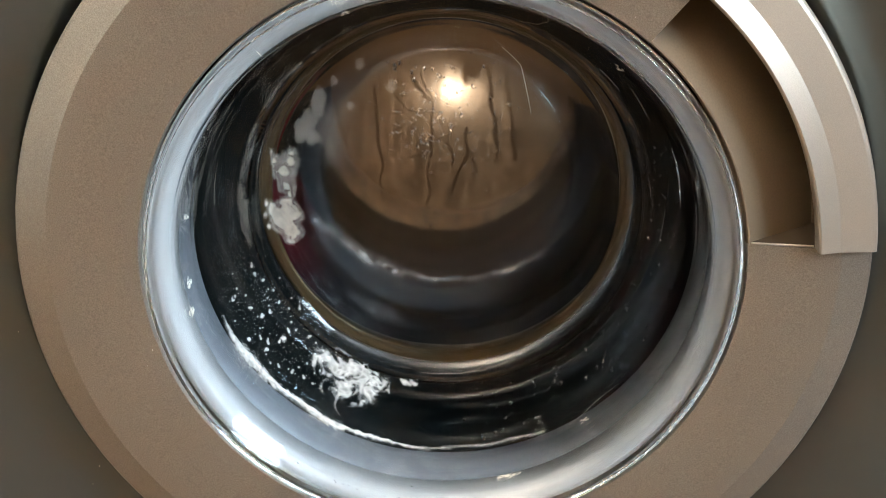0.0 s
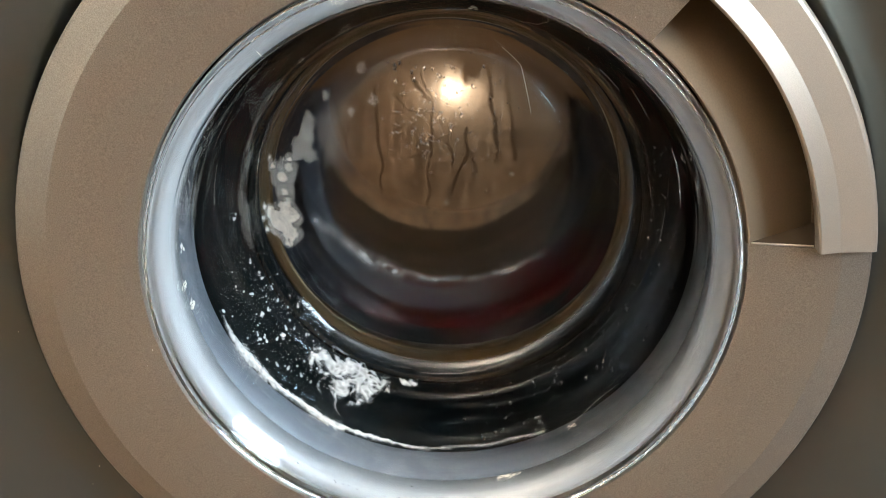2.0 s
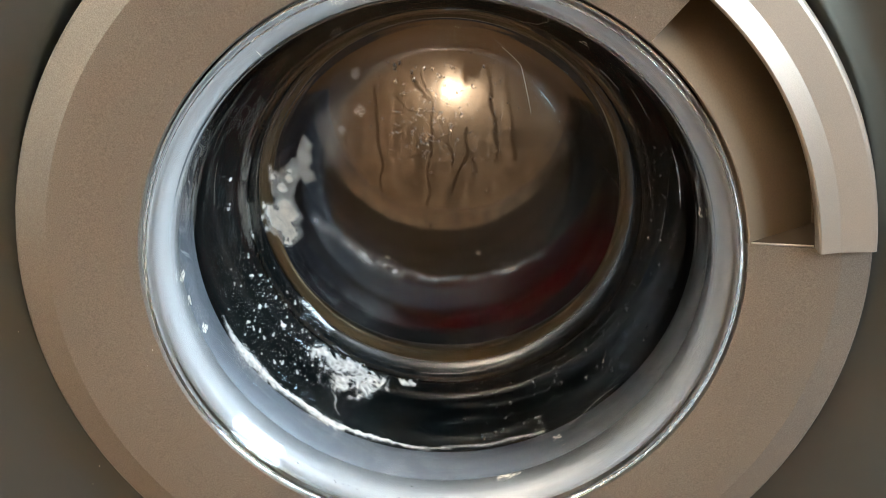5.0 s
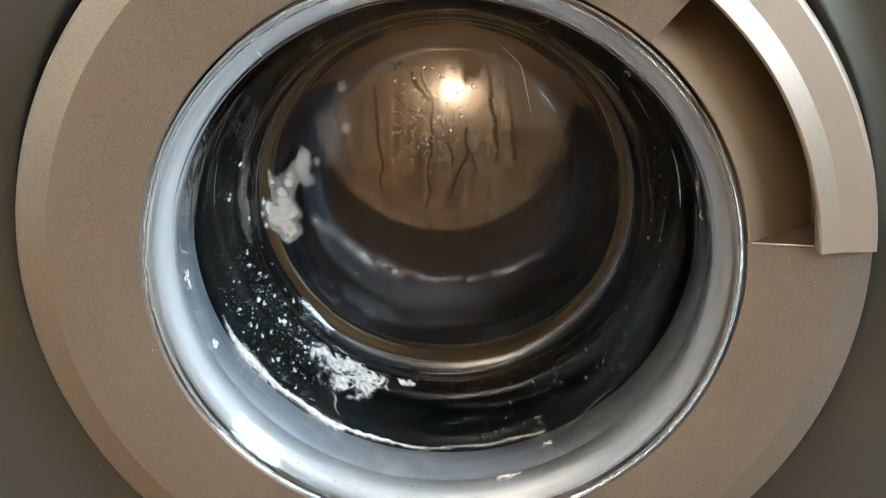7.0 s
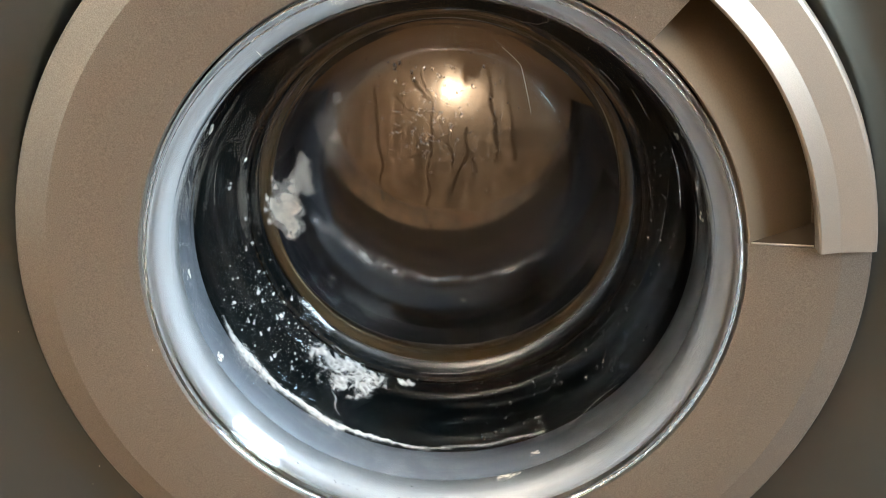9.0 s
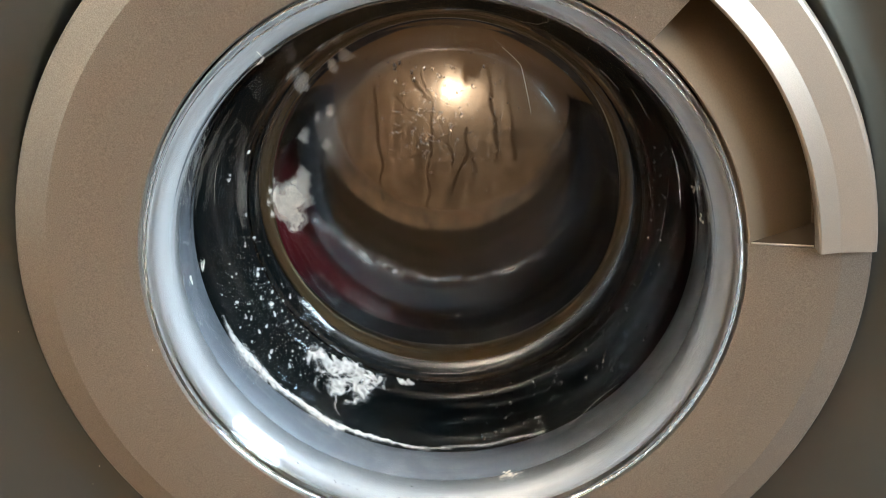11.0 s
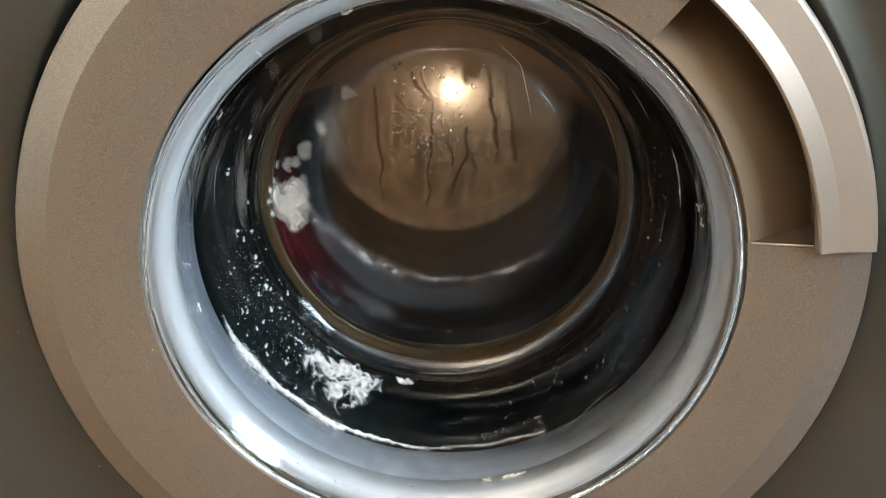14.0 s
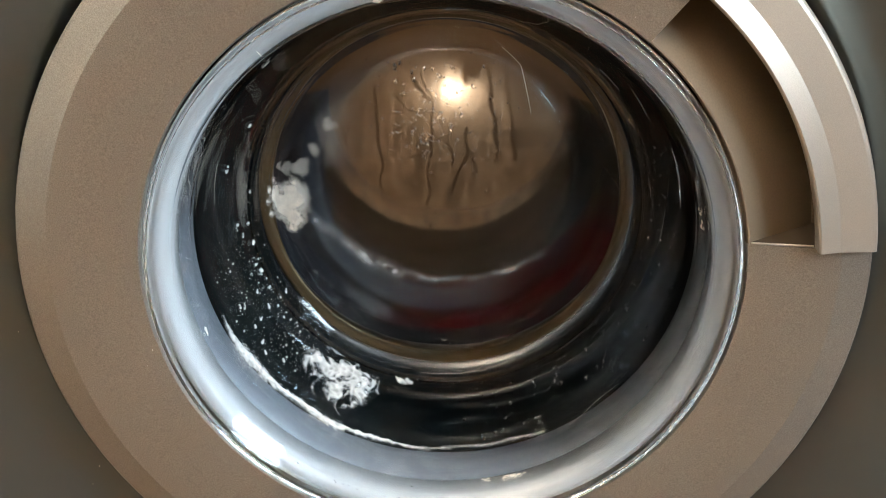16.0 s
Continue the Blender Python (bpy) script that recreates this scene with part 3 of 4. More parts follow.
def suds(label, n, w, h, seed, lo=0.4, hi=2.4):
    """A small fleck of white suds: flattened drops that run into one another."""
    rnd = random.Random(seed)
    bm = bmesh.new()
    for _ in range(n):
        a, q = rnd.uniform(0, 2 * math.pi), rnd.random() ** 0.7
        x, z = w / 2 * q * 0.8 * math.cos(a), h / 2 * q * 0.8 * math.sin(a)
        s = (lo + (hi - lo) * rnd.random() ** 2.5) * (1.15 - q * 0.6)
        m = Matrix.Translation((x / 1000, -rnd.uniform(0, 0.0004), z / 1000)) @ pose(0, 0, 0, 0, rnd.uniform(-60, 60), 0)
        bead(bm, m, s * rnd.uniform(0.8, 1.3) / 1000, 0.0006, s * rnd.uniform(0.6, 1.0) / 1000, 9, 2)
    ob = tagged(obj("soap_smear", bm, M_SUDS), label, "suds", "suds on the glass")
    ob.visible_shadow = False
    return ob


def sheet(name, label, theta, r0, half_t, half_r, cover, step=0.3):
    """A thin uneven layer of suds that follows the glass: theta in degrees, r0 in mm, half extents in mm;
    cover(t, r) gives how thick it lies."""
    nt, nr = int(2 * half_t / step), max(6, int(2 * half_r / step * 1.6))
    pts, index, amount = [], {}, []
    for i in range(nt + 1):
        t = -half_t + 2 * half_t * i / nt
        a = radians(theta) + t / r0
        for j in range(nr + 1):
            dr = -half_r + 2 * half_r * j / nr
            v = cover(t, dr)
            if v <= -0.25:
                continue
            v = max(0.0, min(1.0, v))
            r = r0 + dr
            index[i, j] = len(pts)
            pts.append(on_glass(r * math.cos(a), r * math.sin(a), 0.0004 + 0.0008 * v).translation)
            amount.append(v)
    faces = [[index[q] for q in c] for c in ([(i, j), (i + 1, j), (i + 1, j + 1), (i, j + 1)] for i in range(nt) for j in range(nr)) if all(q in index for q in c)]
    me = bpy.data.meshes.new(name)
    me.from_pydata(pts, [], faces)
    me.attributes.new("mist", "FLOAT", "POINT").data.foreach_set("value", amount)
    me.materials.append(M_CREAM)
    for p in me.polygons:
        p.use_smooth = True
    ob = tagged(new(name, me), label, "suds", "", "stuff")
    ob.visible_shadow = False
    return ob


WALL = [p for p in FRONT if p[1] > 0.056]


def wall_pose(theta, along, lift):
    """Place on the bowl's wall: degrees round the axis, mm down the wall from the lip's edge, mm off the glass."""
    for (ra, ya), (rb, yb) in zip(WALL, WALL[1:]):
        step = math.hypot(rb - ra, yb - ya) * 1000
        if along <= step or (rb, yb) == WALL[-1]:
            u = along / step
            nr, ny = (yb - ya) * 1000 / step, -(rb - ra) * 1000 / step
            r, y = ra + (rb - ra) * u - nr * lift / 1000, ya + (yb - ya) * u - ny * lift / 1000
            return Vector((r * math.cos(radians(theta)), y, Z0 + r * math.sin(radians(theta))))
        along -= step


def splash(label, home, theta, along, half_t, half_s, seed, low=0.0):
    """Suds thrown on the bowl's wall: a network of thick curled threads that closes to a heap in the middle."""
    back = on_glass(*home).inverted()
    nt, ns = int(2 * half_t / 0.32), int(2 * half_s / 0.36)
    pts, index, amount = [], {}, []
    for i in range(nt + 1):
        t = -half_t + 2 * half_t * i / nt
        for j in range(ns + 1):
            d = -half_s + 2 * half_s * j / ns
            q = (t / half_t) ** 2 + (d / half_s) ** 2
            p = Vector((t, d, seed * 7.3))
            warp = Vector((noise.noise(p * 0.09 + Vector((50, 0, 0))), noise.noise(p * 0.09 + Vector((0, 90, 0))), 0)) * 5
            coarse = 1 - 3.6 * abs(noise.noise((p + warp) * 0.10))
            fine_ = 1 - 3.2 * abs(noise.noise((p + warp * 1.3) * 0.21 + Vector((0, 0, 5))))
            v = 1.2 * (0.27 * coarse + 0.26 * fine_ + 0.75 * (1 - q) - 0.36 + 0.50 * noise.noise((p + warp) * 0.085 + Vector((3, 0, 0))) + 0.22 * noise.noise(p * 0.33)) + low
            if v <= -0.3 or q > 1:
                continue
            v = max(0.0, min(0.72 + 0.35 * noise.noise(p * 0.3), v)) * min(1.0, (1 - q) * 4)
            index[i, j] = len(pts)
            pts.append(back @ wall_pose(theta + math.degrees(t / 131), along + d, 0.3 + 0.9 * v))
            amount.append(v)
    faces = [[index[q] for q in c] for c in ([(i, j), (i + 1, j), (i + 1, j + 1), (i, j + 1)] for i in range(nt) for j in range(ns)) if all(q in index for q in c)]
    me = bpy.data.meshes.new("soap_smear")
    me.from_pydata(pts, [], faces)
    me.attributes.new("mist", "FLOAT", "POINT").data.foreach_set("value", amount)
    me.materials.append(M_CREAM)
    for f in me.polygons:
        f.use_smooth = True
    ob = tagged(new("soap_smear", me), label, "suds", "suds on the glass")
    ob.visible_shadow = False
    return ob


L = "lacy patch of soap bubbles on glass"
C = "small cluster of clear soap bubbles on glass"
T = "tiny cluster of soap bubbles on glass"
E = "small cluster of soap bubbles on the lip"
FOAM = {
    "P1": foam("foam_clump", C, (-45, 70), blob(9, 8, 11), 11, 1.9),
    "P2": foam("foam_clump", C, (-62, 80), blob(8, 7, 12), 12, 1.8),
    "P3": foam("foam_clump", T, (-85, 50), blob(6, 7, 13), 13, 1.6),
    "P4": foam("foam_clump", T, (-70, 50), blob(4.5, 6.5, 14), 14, 1.5),
    "P5": foam("foam_patch", L, (-90, 40), [(0, 0, 4.6), (1, 5, 3.4), (0, -5, 3.8), (0.5, 8.5, 1.6)], 15, 1.8),
    "P6": foam("foam_patch", L, (-94, 25), [(0, 0, 7), (3, 6, 5), (1, 10, 2.4), (5, -5, 5), (-4, -7, 3)], 16, 1.8),
    "P7": foam("foam_patch", "large lacy patch of soap foam on glass", (-106, 5), [(0, 0, 9), (4, 7, 7), (-7, 6, 5), (-11, 12, 2.6), (2, -10, 7), (5, 13, 4), (4, -15, 4)], 17, 1.8, 1.35, 0.35),
    "P8": foam("foam_patch", "dense cream white patch of soap foam on glass", (-107.5, -16), [(0, 0, 12), (7, -7, 9), (-7, 5, 7), (-14, 9, 3), (-16, 1, 2.6), (-13, -8, 3), (8, 5, 8), (4, 10, 7), (6, -15, 4)], 18, 2.0, 1.4, 0.6),
    "P9": foam("foam_clump", T, (-112, 30), blob(7, 6, 19), 19, 1.8),
    "B1": foam("foam_clump", C, (-66, 75), blob(13, 9, 20), 20, 1.8),
    "B2": foam("foam_clump", C, (-79, 55), blob(8, 11, 21), 21, 1.7),
    "B3": foam("foam_clump", "lacy cluster of soap bubbles on glass", (-94, 45), blob(11, 16, 22), 22, 1.7),
    "B5": foam("foam_clump", "lacy cluster of soap bubbles on glass", (-105, 35), blob(8, 10, 23), 23, 1.7),
    "D1": foam("bubble", "single small soap bubble on glass", (30, 0), blob(3.4, 3.4, 24), 24, 1.8),
    "D2": foam("bubble", "single small soap bubble on glass", (-20, -10), blob(3.0, 3.0, 25), 25, 1.7),
    "E1": foam("foam_patch", "thin white patch of foam on the lower lip", (49, -145), [(0, 0, 2.6), (-4, 0.5, 2), (4, 0, 1.8), (-6, -1, 1.2), (7, 0.8, 1)], 26, 1.3, 0.9, 0.7),
    "E2": foam("foam_clump", E, (80, -128), blob(6, 4, 27), 27, 1.7, 1.15, 0.75),
    "E3": foam("foam_clump", E, (-150, -20), blob(9, 8, 28), 28, 1.9, 1.15, 0.75),
    "E4": foam("foam_clump", E, (-145, 20), blob(8, 9, 29), 29, 1.9, 1.15, 0.75),
    "E5": foam("foam_clump", E, (140, 50), blob(8, 5, 30), 30, 1.9, 1.15, 0.75),
    "E6": foam("foam_clump", E, (-151, -20), blob(5, 8, 31), 31, 1.9, 1.15, 0.75),
    "E7": foam("foam_clump", E, (100, 109), blob(8, 4, 32), 32, 1.9, 1.15, 0.75),
    "F5": splash("splash of white suds smeared on the glass", (-60.3, -115.9), 242.5, 39, 29, 24, 41, 0.0),
    "F6": splash("thin curling splash of white suds on the glass", (-43.2, -121.9), 251.5, 42, 15, 11, 47, -0.15),
    "F7": splash("thin smear of white suds on the glass", (-17.9, -125.7), 261.5, 50, 8, 4, 43, 0.1),
}
for k, (n_, w_, h_) in {"W1": (5, 4, 6), "W2": (7, 5, 7), "W3": (5, 4, 5), "W4": (4, 4, 5), "W5": (5, 5, 7), "W6": (5, 4, 5), "W7": (6, 5, 8)}.items():
    FOAM[k] = suds("small fleck of white suds on the glass", n_, w_, h_, sum(map(ord, k)), 0.7, 1.6)


def strand(bm, pts, half, high):
    """A thin ridge that follows the glass through points x, z in mm, smoothed between them."""
    line = []
    for a, b_ in zip(pts, pts[1:]):
        n = max(2, int(math.hypot(b_[0] - a[0], b_[1] - a[1]) / 1.5))
        line += [(a[0] + (b_[0] - a[0]) * i / n, a[1] + (b_[1] - a[1]) * i / n) for i in range(n)]
    line.append(pts[-1])
    rows_ = []
    base = [on_glass(x, z, 0.00005) for x, z in line]
    for k, m in enumerate(base):
        p, q = base[max(k - 1, 0)].translation, base[min(k + 1, len(base) - 1)].translation
        n = -(m.to_3x3() @ Vector((0, 1, 0)))
        w = half / 1000 * (0.35 + 0.65 * math.sin(math.pi * (k + 0.5) / len(line)))
        side = (q - p).cross(n).normalized() * w
        rows_.append([bm.verts.new(m.translation + side * s + n * h) for s, h in ((-1, 0), (0, high), (1, 0))])
    for a, b_ in zip(rows_, rows_[1:]):
        for k in (0, 1):
            bm.faces.new((a[k], a[k + 1], b_[k + 1], b_[k]))


def soap_line():
    """Frothy line of residue along the edge where the lip turns into the bowl."""
    r0, mid = 149.8, 250.0

    def cover(t, dr):
        a = mid + math.degrees(t / r0)
        wide = 0.35 + 1.1 * math.exp(-((a - 217) / 6) ** 2) + 0.55 * math.exp(-((a - 238) / 14) ** 2)
        wide *= 1 + 0.9 * noise.noise(Vector((t * 0.12, 2, 7)))
        shift = 0.9 * noise.noise(Vector((t * 0.035, 5, 1))) + 0.3 * noise.noise(Vector((t * 0.25, 5, 1)))
        d = (dr - shift) / max(wide, 0.12)
        ends = min(1.0, max(0.0, (a - 203) / 6)) * (1.0 if a < 262 else max(0.32, 1 - (a - 262) / 9))
        v = math.exp(-d * d) * 1.15 + 0.55 * noise.noise(Vector((t * 0.35, dr * 2.2, 3))) + 0.35 * noise.noise(Vector((t * 1.1, dr * 4, 6))) - 0.12
        return (v if abs(d) < 2.2 else -1.0) * ends
    sheet("soap_line", "frothy white line of residue along the glass edge", mid, r0, 127, 3.4, cover, 0.35)


soap_line()


def lip_film():
    """Cloudy patches of soap water on the wall of the lower lip."""
    def cover(t, dr):
        p = Vector((t * 0.05, dr * 0.9, 4))
        v = 0.5 * noise.noise(p) + 0.4 * noise.noise(p * 2.3) + 0.2 * noise.noise(p * 6)
        return 0.55 * max(0.0, v + 0.05) * max(0.0, 1 - abs(t) / 80) * max(0.0, 1 - (dr / 1.7) ** 4)
    sheet("lip_film", "cloudy patches of soap water on the lip", 258, 152.0, 80, 1.7, cover, 0.5)


lip_film()


def spray():
    """Dust-fine spots of suds on the left wall of the bowl."""
    rnd = random.Random(77)
    bm = bmesh.new()
    for _ in range(420):
        a = rnd.gauss(214, 11)
        s = rnd.uniform(0.08, 0.2) / 1000
        r_ = rnd.choice((132, 136, 140, 128, 144)) + rnd.uniform(-2.5, 2.5)
        bead(bm, on_glass(r_ * math.cos(radians(a)), r_ * math.sin(radians(a)), 0.0002), s, s, s * rnd.uniform(1, 1.6), 5, 1)
    tagged(obj("spray", bm, M_SUDS), "dust-fine white spots of suds on glass", "suds", "", "stuff").visible_shadow = False


spray()


def threads():
    for label, half, mat, pts in (
            ("fine pale fibre stuck to the glass", 0.22, M_FOAM, HAIR),
            ("short pale fibre stuck to the lip", 0.3, M_FOAM, HAIR_2),
            ("thin white line of soap on the glass", 0.35, M_SMEAR, LINE_1),
            ("thin pale water streak on the glass", 0.4, M_SMEAR, LINE_2),
            ("curling white soap streak on the glass", 0.7, M_SMEAR, LINE_3)):
        bm = bmesh.new()
        strand(bm, pts, half, 0.0003)
        tagged(obj("streak", bm, mat), label, "streak").visible_shadow = False
    # rivulets of clear water along the walls of the bowl
    rnd = random.Random(31)
    bm = bmesh.new()
    for a_lo, a_hi, n in ((-62, 48, 9), (138, 200, 5), (60, 130, 4)):
        for _ in range(n):
            a, r, s = rnd.uniform(a_lo, a_hi), rnd.uniform(126, 149), rnd.uniform(5, 16)
            dr = rnd.uniform(-1.5, 1.5)
            strand(bm, [((r + dr * u) * math.cos(radians(a + s * u)), (r + dr * u) * math.sin(radians(a + s * u))) for u in (0, 0.25, 0.5, 0.75, 1)], rnd.uniform(0.3, 1.1), rnd.uniform(0.0002, 0.0005))
    # ridges added by the dome's rim to stand for reflected arcs of light
    for _ in range(12):
        a, r, s = rnd.uniform(128, 160), rnd.uniform(115, 125), rnd.uniform(18, 34)
        strand(bm, [(r * math.cos(radians(a + s * u)), r * math.sin(radians(a + s * u))) for u in (0, 0.2, 0.4, 0.6, 0.8, 1)], rnd.uniform(0.5, 1.3), rnd.uniform(0.0003, 0.0007))
    tagged(obj("rivulets", bm, M_WATER), "fine rivulets of clear water, with ridges added for reflected arcs", "water", "", "stuff").visible_shadow = False
    # specks of dust on the frame and the front panel
    bm = bmesh.new()
    for _ in range(70):
        a, r = rnd.uniform(0, 2 * math.pi), rnd.choice((rnd.uniform(0.176, 0.222), rnd.uniform(0.262, 0.30)))
        if 0 < math.degrees(a) < 58:
            continue
        y = 0.0004 if r < 0.23 else 0.0278
        s = rnd.uniform(0.12, 0.35) / 1000
        bead(bm, Matrix.Translation((r * math.cos(a), y, Z0 + r * math.sin(a))), s, s, s * rnd.uniform(0.8, 2.5), 6, 2)
    tagged(obj("dust", bm, M_CEIL), "tiny pale specks of dust on the painted front", "dust", "", "stuff")


HAIR = [(30.4, 104.0), (36.7, 99.1), (43.1, 93.2), (46.6, 81.8), (49.4, 71.6), (51.3, 63.7)]
HAIR_2 = [(-103.5, 122.8), (-102.6, 121.3), (-101.3, 119.0)]
LINE_1 = [(-14.5, -125.7), (-1.0, -126.4), (14.5, -125.5), (33.8, -121.8)]
LINE_2 = [(85.3, -125.3), (88.5, -122.4), (94.7, -117.3), (105.6, -106.3), (116.4, -94.9)]
LINE_3 = [(-69.8, -121.3), (-65.6, -125.6), (-66.1, -128.7), (-62.7, -132.7)]

threads()

# flecks that creep up the left wall of the bowl
FLECKS = []
rnd = random.Random(8)
for i in range(140):
    u = rnd.random()
    a = 196 + 42 * u + rnd.gauss(0, 4)
    r = rnd.uniform(125, 147) if u < 0.5 else rnd.uniform(127, 143)
    s = rnd.choice((0.18, 0.2, 0.22, 0.25, 0.3, 0.3, 0.4, 0.55, 0.75, 1.05))
    bm = bmesh.new()
    bead(bm, Matrix(), s / 1000, 0.0005, s * rnd.uniform(0.9, 1.4) / 1000, 8, 2)
    if s > 0.8:
        bead(bm, Matrix.Translation((rnd.uniform(-1, 1) / 1000, 0, rnd.uniform(1, 2) / 1000)), s * 0.6 / 1000, 0.0004, s * 0.9 / 1000, 8, 2)
    ob = tagged(obj("fleck", bm, M_SUDS), "tiny fleck of white suds on glass", "suds", "flecks on the glass")
    ob.visible_shadow = False
    FLECKS.append((ob, a, r, rnd.uniform(0.25, 0.75), rnd.uniform(-40, 40)))


# ---- what moves ----
SPIN = 952.25        # degrees a second


def motions():
    def slide(key, rows):
        walk(FOAM[key], [(t, on_glass(x, z)) for t, x, z in rows])

    def turned(t):
        # the spin runs ahead a little in the middle of the clip
        return SPIN * t + float(np.interp(t, (0, 4.2, 6.3, 6.85, 7.15, 16), (0, 0, 95, 95, 0, 0)))

    turns = [(i / FPS, pose(0, 0, Z0, 0, -turned(i / FPS), 0)) for i in range(int(16 * FPS) + 1)]
    for ob in (drum, *LAUNDRY):
        walk(ob, turns)
    for ob, a, r, speed, spin in FLECKS:
        walk(ob, [(t, on_glass(r * math.cos(radians(a - speed * (t - 8))), r * math.sin(radians(a - speed * (t - 8))), 0.0004, spin)) for t in (0, 4, 8, 12, 16)])
    slide("P1", [(0, -37.7, 76.8), (0.5, -39.4, 74.6), (1, -44.6, 71.4), (1.5, -47.7, 68.7), (2, -48.8, 67.6), (3, -50.5, 66.1), (4, -52.2, 63.1), (6.5, -64.2, 53.1), (7, -65.2, 48.8), (8, -67.6, 44.5), (9, -72.4, 42.2), (11.5, -80.3, 33.1), (12, -84.4, 28.5), (12.5, -88.1, 22.7), (13, -89.5, 16.5), (14, -92.9, 10.2), (15, -93.3, 8.2), (16, -92.1, 5.3)])
    slide("P2", [(0, -58, 88.9), (2, -57.2, 86.9), (3, -57.1, 84.2), (4, -58.1, 83.5), (6.5, -66.6, 77.8), (7, -69, 74.2), (7.5, -70.8, 71.9), (8, -69.9, 68.9), (9, -71.7, 67), (11.5, -77.5, 52.9), (12, -80.6, 45.4), (12.5, -88.3, 37.5), (13, -93.5, 30.8), (14, -98, 22.7), (16, -98, 18.5)])
    slide("P3", [(0, -74.3, 77.3), (1, -74.5, 72.5), (2, -79.5, 67.8), (2.5, -81.5, 62.7), (3, -83.6, 58.5), (3.5, -85.2, 48), (4, -88.4, 41.5), (6.5, -90.5, 30.5), (9, -91.5, 24.8), (11.5, -90.3, 13.3), (13, -91, 6.3), (14, -91.3, 2.7), (16, -90.2, 0.1)])
    slide("P4", [(0, -62.4, 62.8), (1, -62.3, 61), (2, -61.9, 59.3), (3, -62.1, 56.2), (4.2, -63.1, 53.6), (6.3, -78.8, 32.2), (9, -88.7, 11.3), (12, -93.6, 0.7), (16, -95.6, -2.4)])
    slide("P5", [(0, -83.8, 62.7), (0.5, -85.1, 59), (1, -86.5, 54.3), (1.5, -88.3, 49.8), (2, -90.4, 46.6), (3, -91.4, 40.7), (4, -91.7, 35.5), (6.5, -93.4, 24.5), (9, -94.1, 19.5), (11.5, -94.1, 8.4), (13, -95.6, 3.1), (16, -96.3, -0.1)])
    slide("P6", [(0, -91.9, 44.9), (1, -92.5, 39.4), (2, -93.6, 33.4), (3, -94.3, 28.5), (4, -94.6, 22.5), (6.5, -94.9, 17.9), (9, -94.8, 11), (12, -95.6, 0.4), (16, -97.1, -2.7)])
    slide("P7", [(0, -105.7, 15.3), (1, -106.1, 12.9), (2, -106.9, 11.2), (3, -106.9, 8.9), (4, -106.5, 5.9), (6.5, -107.3, 1.4), (9, -104.9, -2.9), (12, -103.4, -3.8), (16, -104.1, -4)])
    slide("P8", [(0, -107.8, -18.1), (1, -109.1, -19.6), (2, -109.1, -20.4), (3, -107.9, -21), (4, -108.7, -20.3), (6.5, -110.2, -18.6), (7.5, -109, -16.3), (9, -107.4, -14.3), (11.5, -105, -8.1), (13, -105, -8.1), (16, -105.7, -8.3)])
    slide("P9", [(0, -4, 164), (9.2, -4, 164), (12, -113.1, 20.6), (14, -111.2, 18.9), (16, -110, 18.3)])
    slide("B1", [(0, -34, 161), (9.2, -34, 161), (11.3, -70.1, 90), (12, -68.6, 89.2), (12.5, -53.7, 95.6), (12.8, -56.9, 87.3), (13, -60.9, 80.8), (13.5, -63.6, 76.1), (14, -66.3, 70.3), (14.5, -70.4, 62.9), (15, -72.5, 57.1), (16, -77.4, 49.4)])
    slide("B2", [(0, -48, 158), (9.2, -48, 158), (11.3, -75.5, 79.3), (12, -74.5, 72.5), (12.5, -75, 66.9), (13, -76.7, 61.5), (13.5, -77.9, 54), (14, -81.1, 47.5), (14.5, -83.2, 42.9), (15, -83.9, 38.8), (16, -85.6, 33.1)])
    slide("B3", [(0, -60, 154), (9.2, -60, 154), (11.5, -97.2, 58.4), (12, -94.8, 53.1), (12.5, -92.7, 47.3), (13, -90.7, 40), (13.5, -91.3, 34.5), (14, -91.6, 29.3), (15, -93, 22.7), (16, -93, 18.2)])
    slide("B5", [(0, -18, 163), (9.2, -18, 163), (11.5, -101.9, 25.4), (13, -103.4, 20.6), (16, -104.1, 17.4)])
    slide("D1", [(0, 36.6, 69.8), (0.5, 39.7, 59.8), (1, 40.9, 47.1), (1.5, 41.4, 38.5), (2, 41.1, 26.1), (2.5, 38.9, 15.3), (3, 37, 6.1), (3.5, 32.9, -3.6), (4, 28.7, -13.2), (6.3, 19.7, -42.6), (9, 15.3, -65.3), (11.3, 11.4, -79.7), (16, 3.5, -100.5)])
    slide("D2", [(0, 7.9, 42), (0.5, 6, 30), (1, 4.6, 22.6), (1.5, 4.1, 17.4), (2, 0.7, 6.2), (2.5, -6.9, -3.5), (3, -12.4, -10.6), (3.5, -16.7, -14.6), (4, -23.1, -22), (6.3, -49.5, -46.1), (9, -72.6, -56.6), (16, -84.3, -54.3)])
    slide("W1", [(0, -116.2, -72.5), (2, -116.3, -71.7), (3, -115.7, -71.7), (4, -116.8, -69.8), (6.5, -118.9, -63.9), (9, -119.7, -58.9), (11.5, -121.5, -46.1), (13, -122.8, -39.3), (14, -122.9, -38.3), (16, -124.5, -28.8)])
    slide("W2", [(0, -102.6, -89.3), (3, -103.3, -86.5), (6.5, -103.4, -81.6), (8, -103.5, -80.7), (9, -105.4, -77.8), (11.5, -112.7, -67.8), (12.5, -113.8, -65.5), (13, -115.4, -62.2), (13.5, -115.6, -60.1), (16, -119.3, -47.9)])
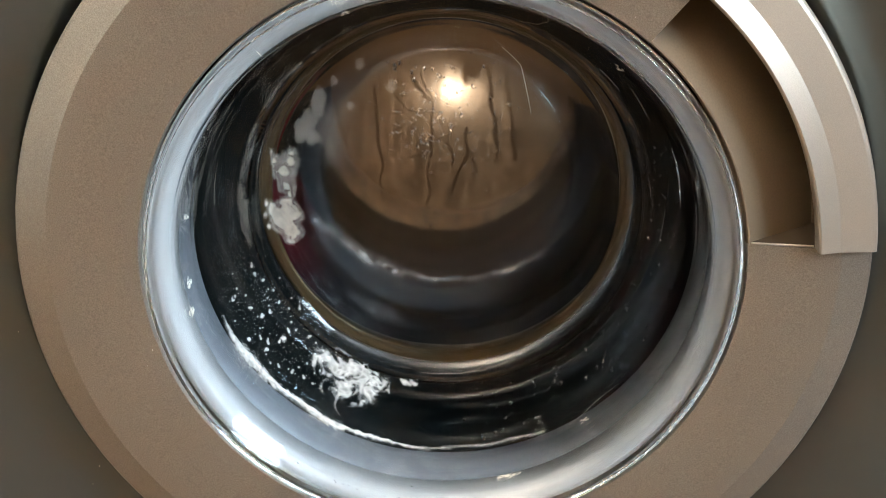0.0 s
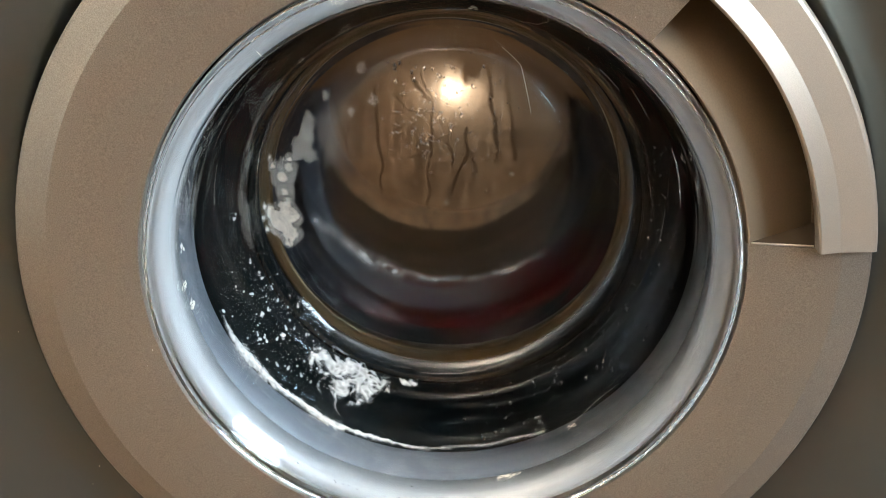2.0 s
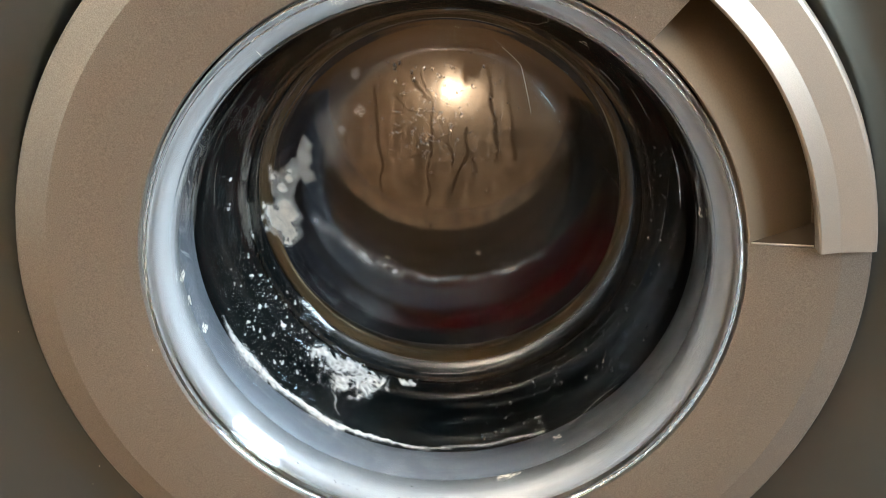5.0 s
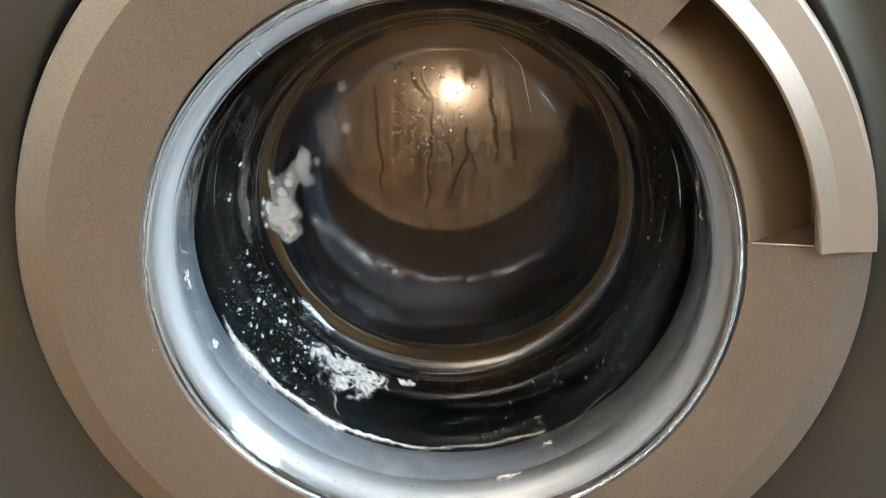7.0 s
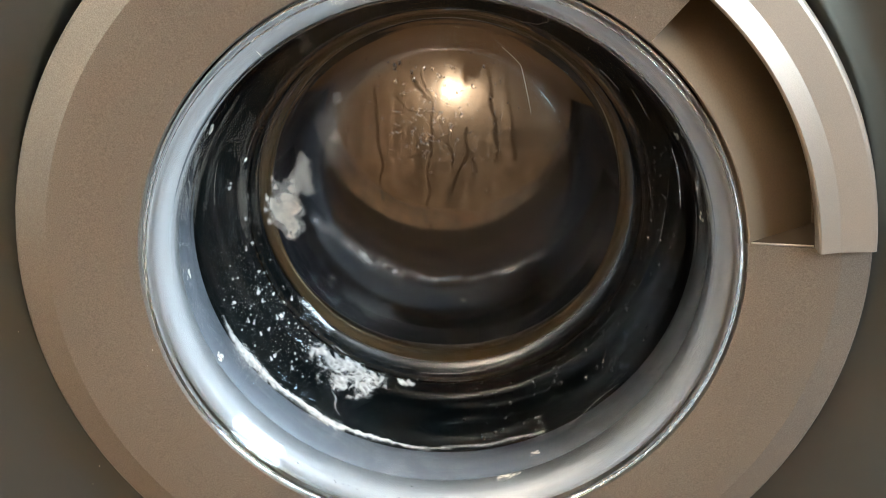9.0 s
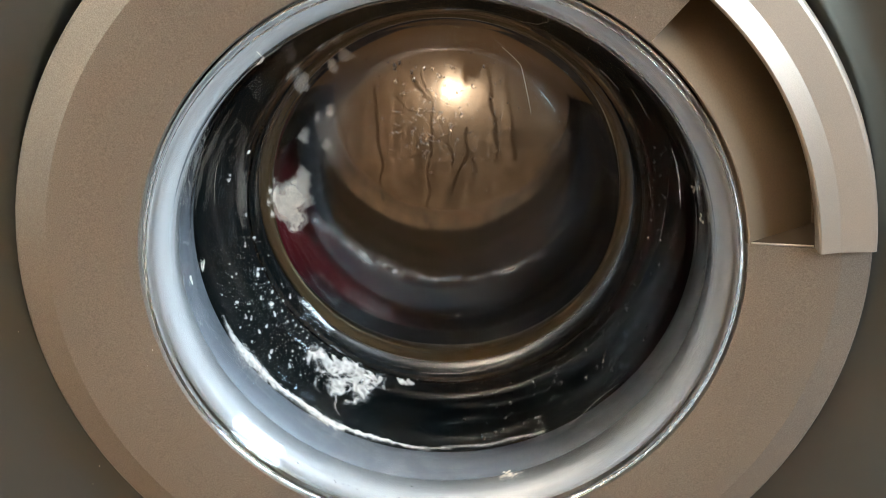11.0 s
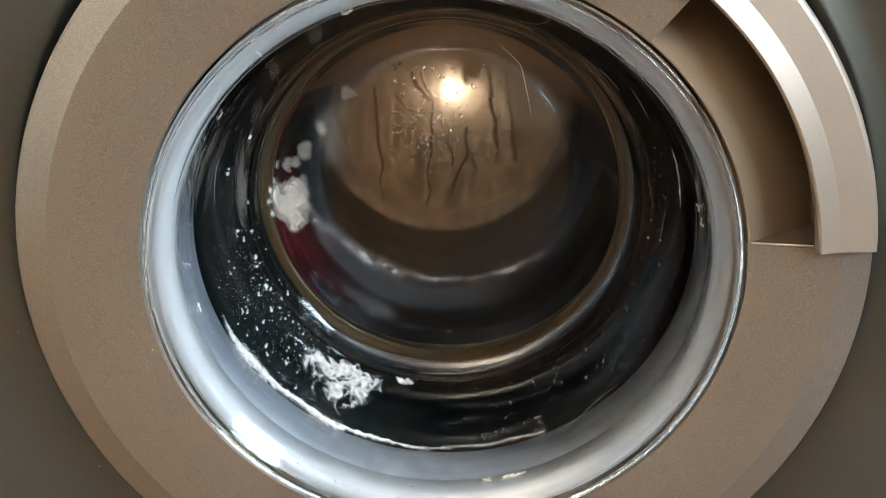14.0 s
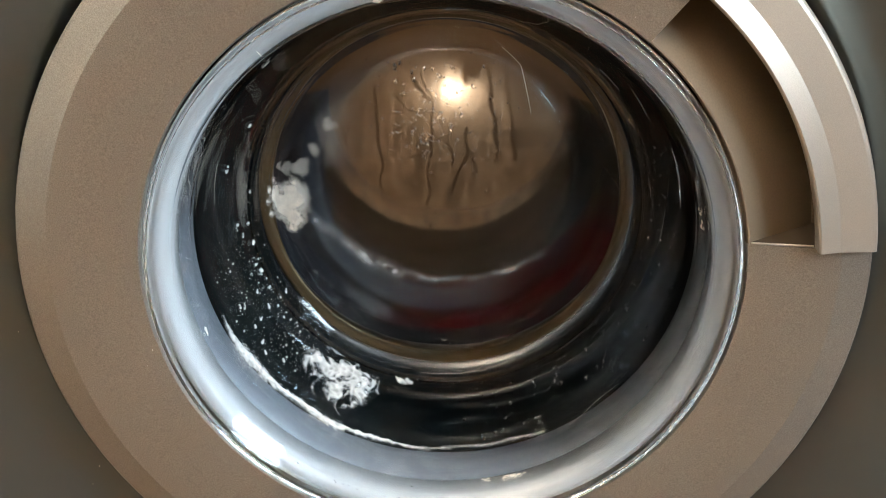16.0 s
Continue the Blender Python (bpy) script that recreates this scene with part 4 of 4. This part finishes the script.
    slide("W3", [(0, -122.4, -48.2), (1.9, -120, -50), (2.5, -123.4, -35.1), (4.2, -124.5, -29.8), (6.5, -126.4, -13.6), (9, -128.9, -11.2), (16, -126.6, 5.6)])
    slide("W4", [(0, -123.1, -64.8), (6.3, -125.1, -43.3), (7, -125.8, -40.7), (7.7, -126.1, -36.4), (9, -125.1, -28.4), (11.3, -124.4, -25.5), (16, -127.7, -14.5)])
    slide("W5", [(0, -132.1, -55.6), (1, -133.7, -31.5), (1.5, -133.4, -12.4), (4, -136.5, 0.1), (9, -135.5, 16), (16, -136, 28.9)])
    slide("W6", [(0, -121.6, -80.7), (1.5, -129.1, -64.8), (2, -136.6, -58.9), (2.5, -139.7, -48.4), (3, -140.9, -36.1), (3.5, -140.9, -22.9), (4, -139.5, -7.2), (4.2, -138.6, 0.4), (6.5, -130.8, 29.5), (16, -122.9, 56.2)])
    slide("W7", [(0, -111.5, -90.6), (6, -126, -67.6), (9, -131.9, -57.8), (12.5, -129.4, -58), (13, -133.6, -33.6), (13.5, -132.5, -20.2), (16, -132.6, -13)])
    slide("F5", [(0, -60.3, -115.9), (2, -62.2, -115), (4, -62.3, -114.3), (9, -63.1, -113.7), (12, -65.1, -114.5), (16, -66, -114.9)])
    slide("F6", [(0, -43.2, -121.9), (4, -44, -121.2), (9, -45.3, -119.9), (16, -50.6, -120.7)])
    slide("F7", [(0, -17.9, -125.7), (6, -19, -125.7), (9, -19.8, -125.6), (12, -20.2, -125.2), (16, -21, -124.9)])
    slide("E1", [(0, 48.2, -146), (9, 48.2, -146), (11.5, 50, -145.4), (16, 51.3, -145)])
    slide("E2", [(0, 96.5, -117.4), (0.5, 95.5, -118.4), (1, 92.2, -120.7), (2, 89.1, -123), (3, 86.8, -124.6), (4, 83.3, -127.2), (6.5, 75.1, -132.5), (8, 70.8, -135.1), (9, 65.9, -137.8), (11.5, 43.7, -147.3), (12, 40.3, -148.3), (13, 36.7, -149.3), (16, 34.6, -149.8)])
    slide("E3", [(0, -148.4, -40.5), (2, -152.1, -23.3), (4, -152.9, -17.4), (6.5, -152.8, -16.7), (7.5, -151.5, -22.7), (8, -153.1, 5.7), (8.5, -148.2, 37.3), (9, -136.1, 70.2), (9.2, -129.2, 82.7), (11.3, -100.9, 119.3), (13, -74.1, 138.7), (14.5, -51.4, 149.5), (15, -48.7, 151.3), (16, -39.9, 155.5)])
    slide("E4", [(0, -151.3, -25.1), (3, -147.4, -43.3), (6.5, -139, -64.1), (9, -134, -74.5), (11.3, -149.9, -0.7), (11.5, -149.2, 30.6), (12, -137.3, 67.2), (13, -136.8, 67.8), (14, -131.6, 77.9), (15, -129.1, 81.5), (15.5, -124.1, 89.4), (16, -108.8, 103.1)])
    slide("E5", [(0, 98.1, 109.2), (1.5, 131.2, 74.2), (3, 146.7, 41.5), (6.5, 149.6, 32.8), (16, 150.9, 26.7)])
    slide("E6", [(0, -152.4, 14.7), (2, -153.6, -1.8), (4, -149.7, -35.6), (9, -151.7, -21.5), (16, -142, -58)])
    slide("E7", [(0, -59.1, 145.7), (1.5, -11.8, 139), (3, 44.4, 148.9), (4, 55.2, 144.8), (6.5, 96.6, 112.8), (7, 101.6, 108.5), (7.5, 110.9, 99.9), (8.5, 129.3, 78.7), (9, 130.8, 78.5), (11.5, 146.7, 41.5), (16, 148.8, 35.7)])


motions()
